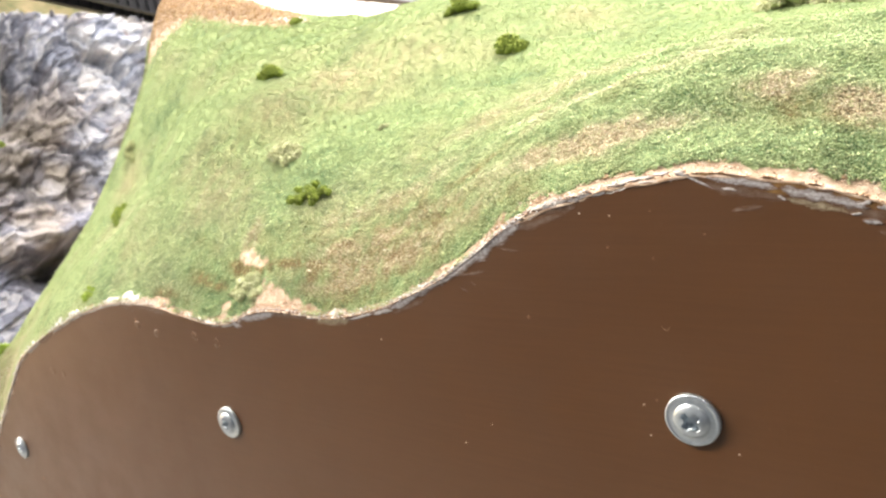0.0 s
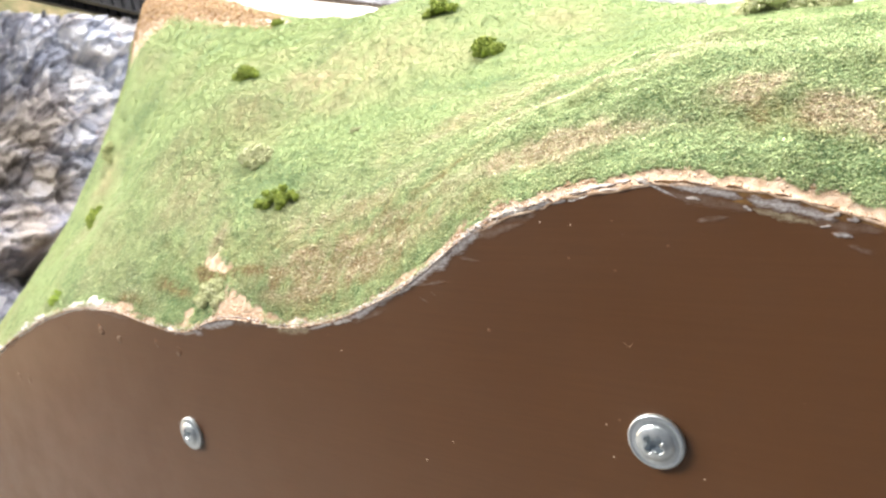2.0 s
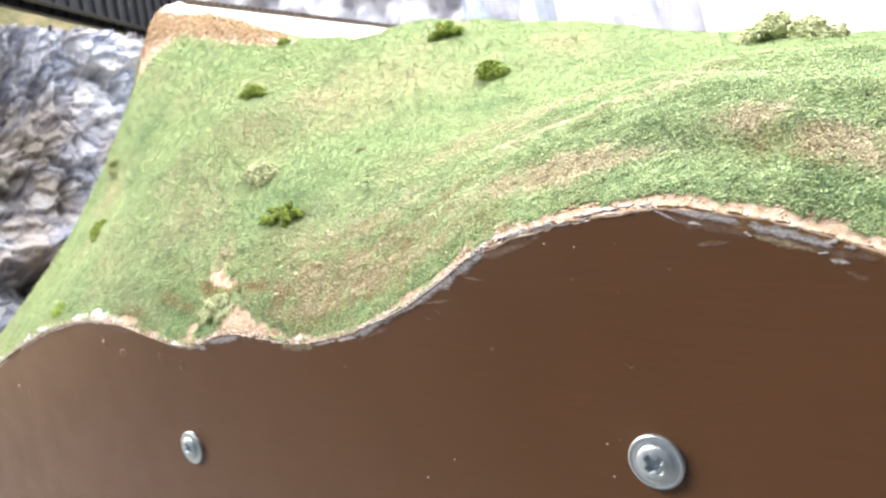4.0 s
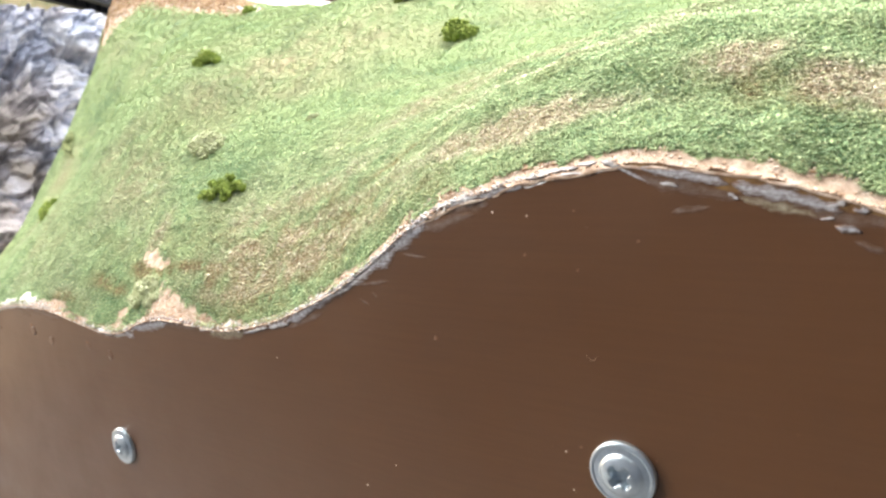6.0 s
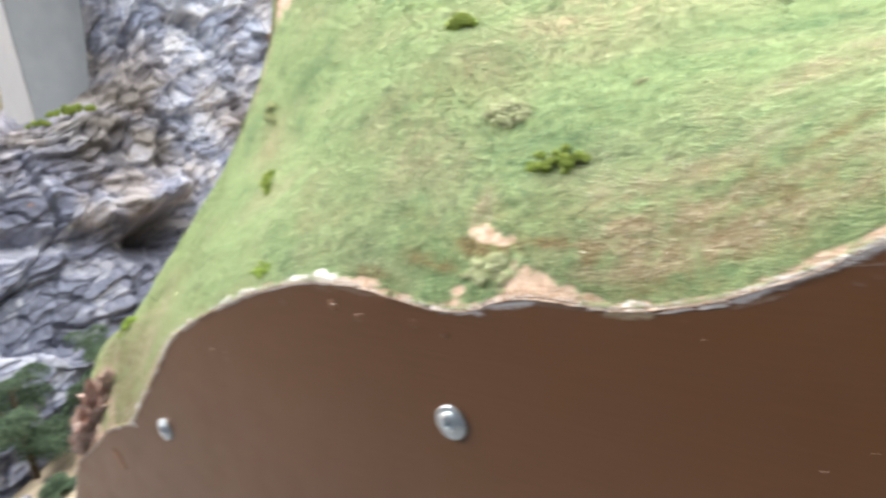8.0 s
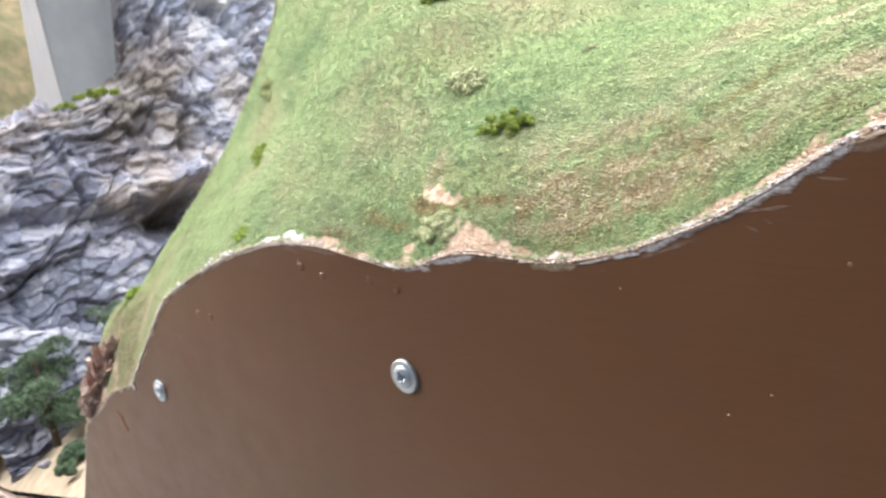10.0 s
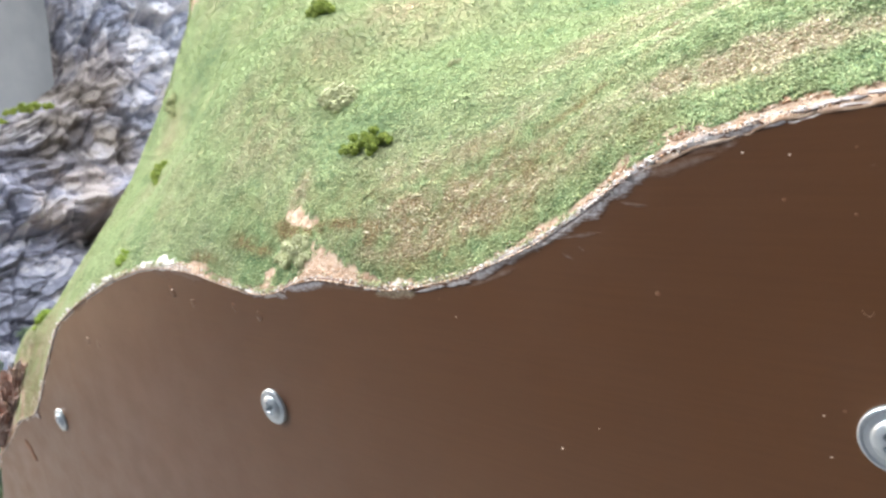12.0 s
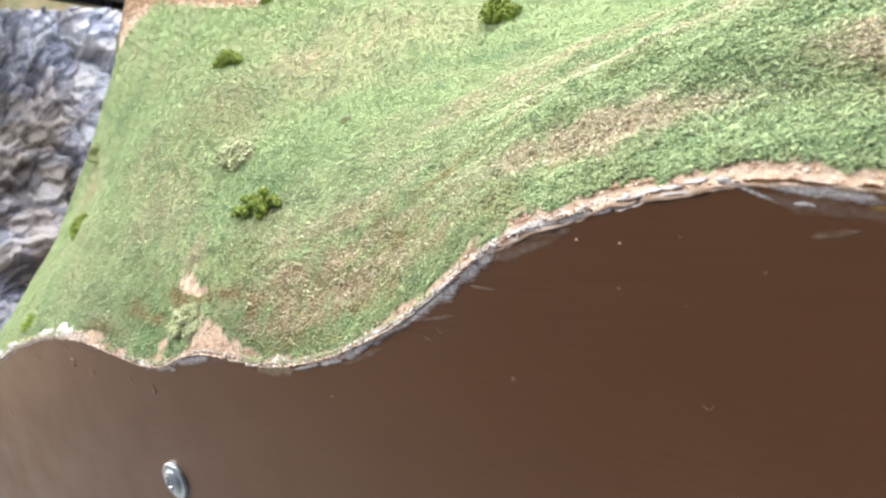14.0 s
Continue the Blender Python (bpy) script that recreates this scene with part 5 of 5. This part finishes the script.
def model_tree(x, y, z, height, width, seed, lean=(0, 0)):
    rng = np.random.default_rng(seed)
    root = new("model_tree", None)
    root.matrix_basis = upright(x, y, z)
    tagged(root, "dark green bushy model tree at the foot of the cliff", "tree", "trees in the ravine")
    bm = bmesh.new()

    def limb(a, b, r0, r1):
        a, b = Vector(a), Vector(b)
        rot = (b - a).to_track_quat("Z", "Y").to_matrix().to_4x4()
        bmesh.ops.create_cone(bm, cap_ends=True, segments=7, radius1=r0, radius2=r1, depth=(b - a).length, matrix=Matrix.Translation((a + b) / 2) @ rot)

    top = Vector((lean[0], lean[1], height * 0.75))
    limb((0, 0, -0.01), top * 0.5, height * 0.035, height * 0.025)
    limb(top * 0.5, top, height * 0.025, height * 0.01)
    tips = []
    for i in range(15):
        a = 2.4 * i + rng.uniform(-0.4, 0.4)
        s = rng.uniform(0.10, 0.95)
        start = top * s
        reach = width * 0.5 * rng.uniform(0.45, 1.0) * (1.15 - 0.5 * s)
        tip = start + Vector((math.cos(a) * reach, math.sin(a) * reach, height * rng.uniform(0.02, 0.22)))
        limb(start, tip, height * 0.010, height * 0.004)
        tips += [tip, (start * 0.45 + tip * 0.55) + Vector((0, 0, height * 0.03))]
    tips.append(top)
    part("trunk", bm_mesh("trunk", bm, BARK), root)
    vs, fs, count = [], [], 0
    for tip in tips:
        r = width * rng.uniform(0.09, 0.15)
        v, f = crumb_cloud(rng, 320, r * 0.085, tip, (r * 1.1, r * 1.1, r * 0.9))
        vs.append(v)
        fs.append(f + count)
        count += len(v)
    part("crown", bulk_mesh("crown", np.concatenate(vs), np.concatenate(fs), DARKLEAF), root)


model_tree(-0.735, 0.040, 1.006, 0.104, 0.100, 31)
model_tree(-0.722, 0.112, 1.005, 0.110, 0.075, 32)
foam_bush(-0.650, 0.030, 0.030, 0.020, DARKLEAF, "dark green low shrub beside the board", 33, 6, 0.9, 0.997)
foam_bush(-0.630, 0.014, 0.020, 0.014, DARKLEAF, "dark green low shrub beside the board", 34, 4, 0.2, 0.995)


def stone(x, y, z, size, seed):
    """A loose stone on the ravine floor."""
    bm = bmesh.new()
    bmesh.ops.create_icosphere(bm, subdivisions=3, radius=size)
    for v in bm.verts:
        v.co *= 1 + 0.4 * wobble(v.co, 0.9 / size, seed)
        v.co.z *= 0.65
    ob = new("loose_stone", bm_mesh("loose_stone", bm, STONE))
    ob.location = (x, y, z)
    tagged(ob, "small violet-grey stone on the ochre ravine floor", "stone", "loose stones")


stone(-0.680, 0.012, 0.999, 0.005, 3)
stone(-0.700, 0.060, 1.002, 0.005, 4)


foam_bush(-0.752, 0.185, 0.050, 0.012, OLIVE, "mossy green foam tuft at the pier's foot", 41, 6, 1.3, 1.318)
foam_bush(-0.748, 0.148, 0.022, 0.009, OLIVE, "mossy green foam tuft at the pier's foot", 42, 4, 1.3, 1.309)


# ---- the bridge ----
def pier():
    root = new("bridge_pier", None)
    tagged(root, "tapered smooth pale grey concrete bridge pier on the rock", "pier")
    feet = [(-1.0, 0.2125, 1.3702), (-0.8095, 0.1717, 1.3296), (-0.8466, 0.2591, 1.3719), (-1.0371, 0.2999, 1.4125)]
    heads = [(-0.8867, 0.1925, 1.4814), (-0.7884, 0.1710, 1.4472), (-0.8407, 0.2781, 1.460), (-0.9390, 0.2996, 1.4942)]
    bm = bmesh.new()
    lo = [bm.verts.new(Vector(f) + (Vector(f) - Vector(h)) * 0.45) for f, h in zip(feet, heads)]
    hi = [bm.verts.new(Vector(h) + (Vector(h) - Vector(f)) * 0.55) for f, h in zip(feet, heads)]
    bm.faces.new(lo[::-1])
    bm.faces.new(hi)
    for i in range(4):
        bm.faces.new((lo[i], lo[(i + 1) % 4], hi[(i + 1) % 4], hi[i]))
    tops = [v.co.copy() for v in hi]
    bmesh.ops.bevel(bm, geom=list(bm.edges), offset=0.0015, segments=3, affect="EDGES")
    part("shaft", bm_mesh("shaft", bm, CONCRETE), root)
    bm = bmesh.new()
    mid = sum(tops, Vector()) / 4
    low = [bm.verts.new(mid + (t - mid) * 1.12) for t in tops]
    high = [bm.verts.new(mid + (t - mid) * 1.12 + Vector((0.002, 0, 0.010))) for t in tops]
    bm.faces.new(low[::-1])
    bm.faces.new(high)
    for i in range(4):
        bm.faces.new((low[i], low[(i + 1) % 4], high[(i + 1) % 4], high[i]))
    part("cap", bm_mesh("cap", bm, CONCRETE), root)
    return root


pier()


def girder():
    """Ribbed plate girder; the long way is local x."""
    a, b = Vector((-1.247, 0.9476, 1.606)), Vector((-0.7177, 0.0987, 1.512))
    d = TIP @ b - TIP @ a
    n = d.length
    root = new("girder_bridge", None)
    root.matrix_basis = upright(*a, math.degrees(math.atan2(d.y, d.x)))
    tagged(root, "black ribbed plate girder railway bridge across the ravine", "bridge")
    for side in (-0.022, 0.022):
        part("web_plate", box_mesh("web_plate", 0, n, side - 0.0015, side + 0.0015, 0, 0.062, STEEL), root)
        part("flange", box_mesh("flange", 0, n, side - 0.006, side + 0.006, -0.003, 0, STEEL, 0.0005), root)
        part("flange", box_mesh("flange", 0, n, side - 0.006, side + 0.006, 0.062, 0.065, STEEL, 0.0005), root)
        rib = box_mesh("rib", -0.003, 0.003, side - 0.0065, side + 0.0065, 0.0, 0.062, STEEL, 0.0006)
        for i in range(int(n / 0.034) + 1):
            part("rib", rib, root, "", Matrix.Translation((0.004 + i * 0.034, 0, 0)))
    part("deck", box_mesh("deck", 0, n, -0.03, 0.03, 0.065, 0.075, STEEL, 0.001), root)
    return root


girder()


# ---- the white embankment with its track ----
def embankment():
    ys = np.linspace(0.19, 0.75, 60)
    prof = [(0.16, -0.14), (0.08, -0.075), (0.03, -0.03), (0.006, -0.004), (0.0, 0.0), (-0.05, 0.0), (-0.06, -0.01), (-0.09, -0.12)]
    verts = []
    for y in ys:
        x0 = -0.366 - 0.085 * (y - 0.226)
        for dx, dz in prof:
            dx = dx * (min(1, 0.25 + (y - 0.19) * 4) if dx < 0 else 1)
            lump = 0.004 * wobble((dx, y, dz), 30) if dz < -0.002 else 0
            verts.append((x0 + dx + lump, y, 1.340 + dz + lump))
    me = mesh_of("embankment", verts, grid_faces(len(ys), len(prof)), WHITE, True)
    tagged(new("embankment", me), "bare white plaster railway embankment behind the hill", "embankment", kind="structure")
    root = new("model_track", None)
    root.location = (-0.366 - 0.0165, 0.21, 1.344)
    root.rotation_euler = (0, 0, math.atan2(0.085, 1))
    tagged(root, "dark model railway track on the white embankment", "track")
    part("roadbed", box_mesh("roadbed", -0.0165, 0.0165, 0, 0.52, -0.006, 0, TIE, 0.0015), root, "dark cork roadbed")
    rail_bm = bmesh.new()
    for x0, x1, z0, z1 in ((-0.0012, 0.0012, 0.002, 0.0026), (-0.0004, 0.0004, 0.0026, 0.0042), (-0.0008, 0.0008, 0.0042, 0.005)):
        box_bm(rail_bm, x0, x1, 0, 0.52, z0, z1)
    rail = bm_mesh("rail", rail_bm, RAIL)
    for dx in (0.00825, -0.00825):
        part("rail", rail, root, "", Matrix.Translation((dx, 0, 0)))
    tie = box_mesh("sleeper", -0.0145, 0.0145, -0.0012, 0.0012, 0, 0.002, TIE, 0.0002)
    for i in range(70):
        part("sleeper", tie, root, "", Matrix.Translation((0, 0.003 + i * 0.0074, 0)))


embankment()


# ---- backdrop and far things ----
def backdrop():
    tagged(new("backdrop", box_mesh("backdrop", -3.2, 3.2, 1.60, 1.62, 0, 2.5, BOARD_WHITE)), "plain white backdrop board behind the layout", "backdrop", kind="structure")


backdrop()


def far_mountain():
    bm = bmesh.new()
    bmesh.ops.create_icosphere(bm, subdivisions=5, radius=1)
    for v in bm.verts:
        n = v.co.copy()
        k = 1 + 0.22 * noise.fractal(n * 1.7, 1, 2, 5) + 0.06 * noise.fractal(n * 6, 1, 2, 3)
        v.co = Vector((n.x * 0.12 * k, n.y * 0.10 * k, max(-0.02, n.z) * 0.50 * k))
    ob = new("far_mountain", bm_mesh("far_mountain", bm, FAR_ROCK, True))
    ob.location = (-0.36, 1.15, 0.93)
    tagged(ob, "rounded lavender-grey plaster mountain far behind the hill", "mountain")


far_mountain()


def far_rocks():
    """Pale rock wall behind the track, and two slim spurs beside it."""
    nx, nz = 150, 90
    X, W = np.meshgrid(np.linspace(-1.60, -0.60, nx), np.linspace(0, 1, nz), indexing="ij")
    Z = 0.93 + 0.85 * W
    Y = 1.02 + 0.05 * fbm2(X, Z, 5, 3.0) + 0.025 * fbm2(X, Z, 18, 4.0) + 0.25 * np.clip((X + 0.64) / 0.05, 0, 1) ** 2
    me = bulk_mesh("far_rock_wall", np.stack([X, Y, Z], -1).reshape(-1, 3), grid_faces(nx, nz), FAR_ROCK)
    me.shade_smooth()
    tagged(new("far_rock_wall", me), "pale lavender plaster rock wall behind the track", "rock", kind="structure")
    for x, wide, seed in ((-0.615, 0.030, 1), (-0.48, 0.020, 2)):
        bm = bmesh.new()
        bmesh.ops.create_icosphere(bm, subdivisions=4, radius=1)
        for v in bm.verts:
            n = v.co.copy()
            k = 1 + 0.25 * noise.fractal(n * 2.2 + Vector((seed, 0, 0)), 1, 2, 4)
            v.co = Vector((n.x * wide * k, n.y * wide * k, n.z * 0.32 * k))
        ob = new("rock_spur", bm_mesh("rock_spur", bm, FAR_BLUE, True))
        ob.location = (x, 1.02, 1.24)
        tagged(ob, "slim bluish plaster rock spur before the white backdrop", "rock", "far rock spurs")


far_rocks()


def layout_base():
    """An unseen plain bench top, added to carry the layout and block light from below."""
    tagged(new("bench_top", box_mesh("bench_top", -1.7, 0.40, 0.0075, 1.45, 0.90, 0.925, TIE)), "plain dark plywood bench top added unseen under the layout", "bench", kind="structure")


layout_base()


# ---- the whole layout, tipped to its grade ----
for thing in list(scene.objects):
    fixed = thing.type in ("CAMERA", "LIGHT") or thing.name.startswith(("floor", "ceiling", "wall_", "backdrop"))
    if thing.parent is None and not fixed:
        thing.matrix_basis = TIP @ thing.matrix_basis
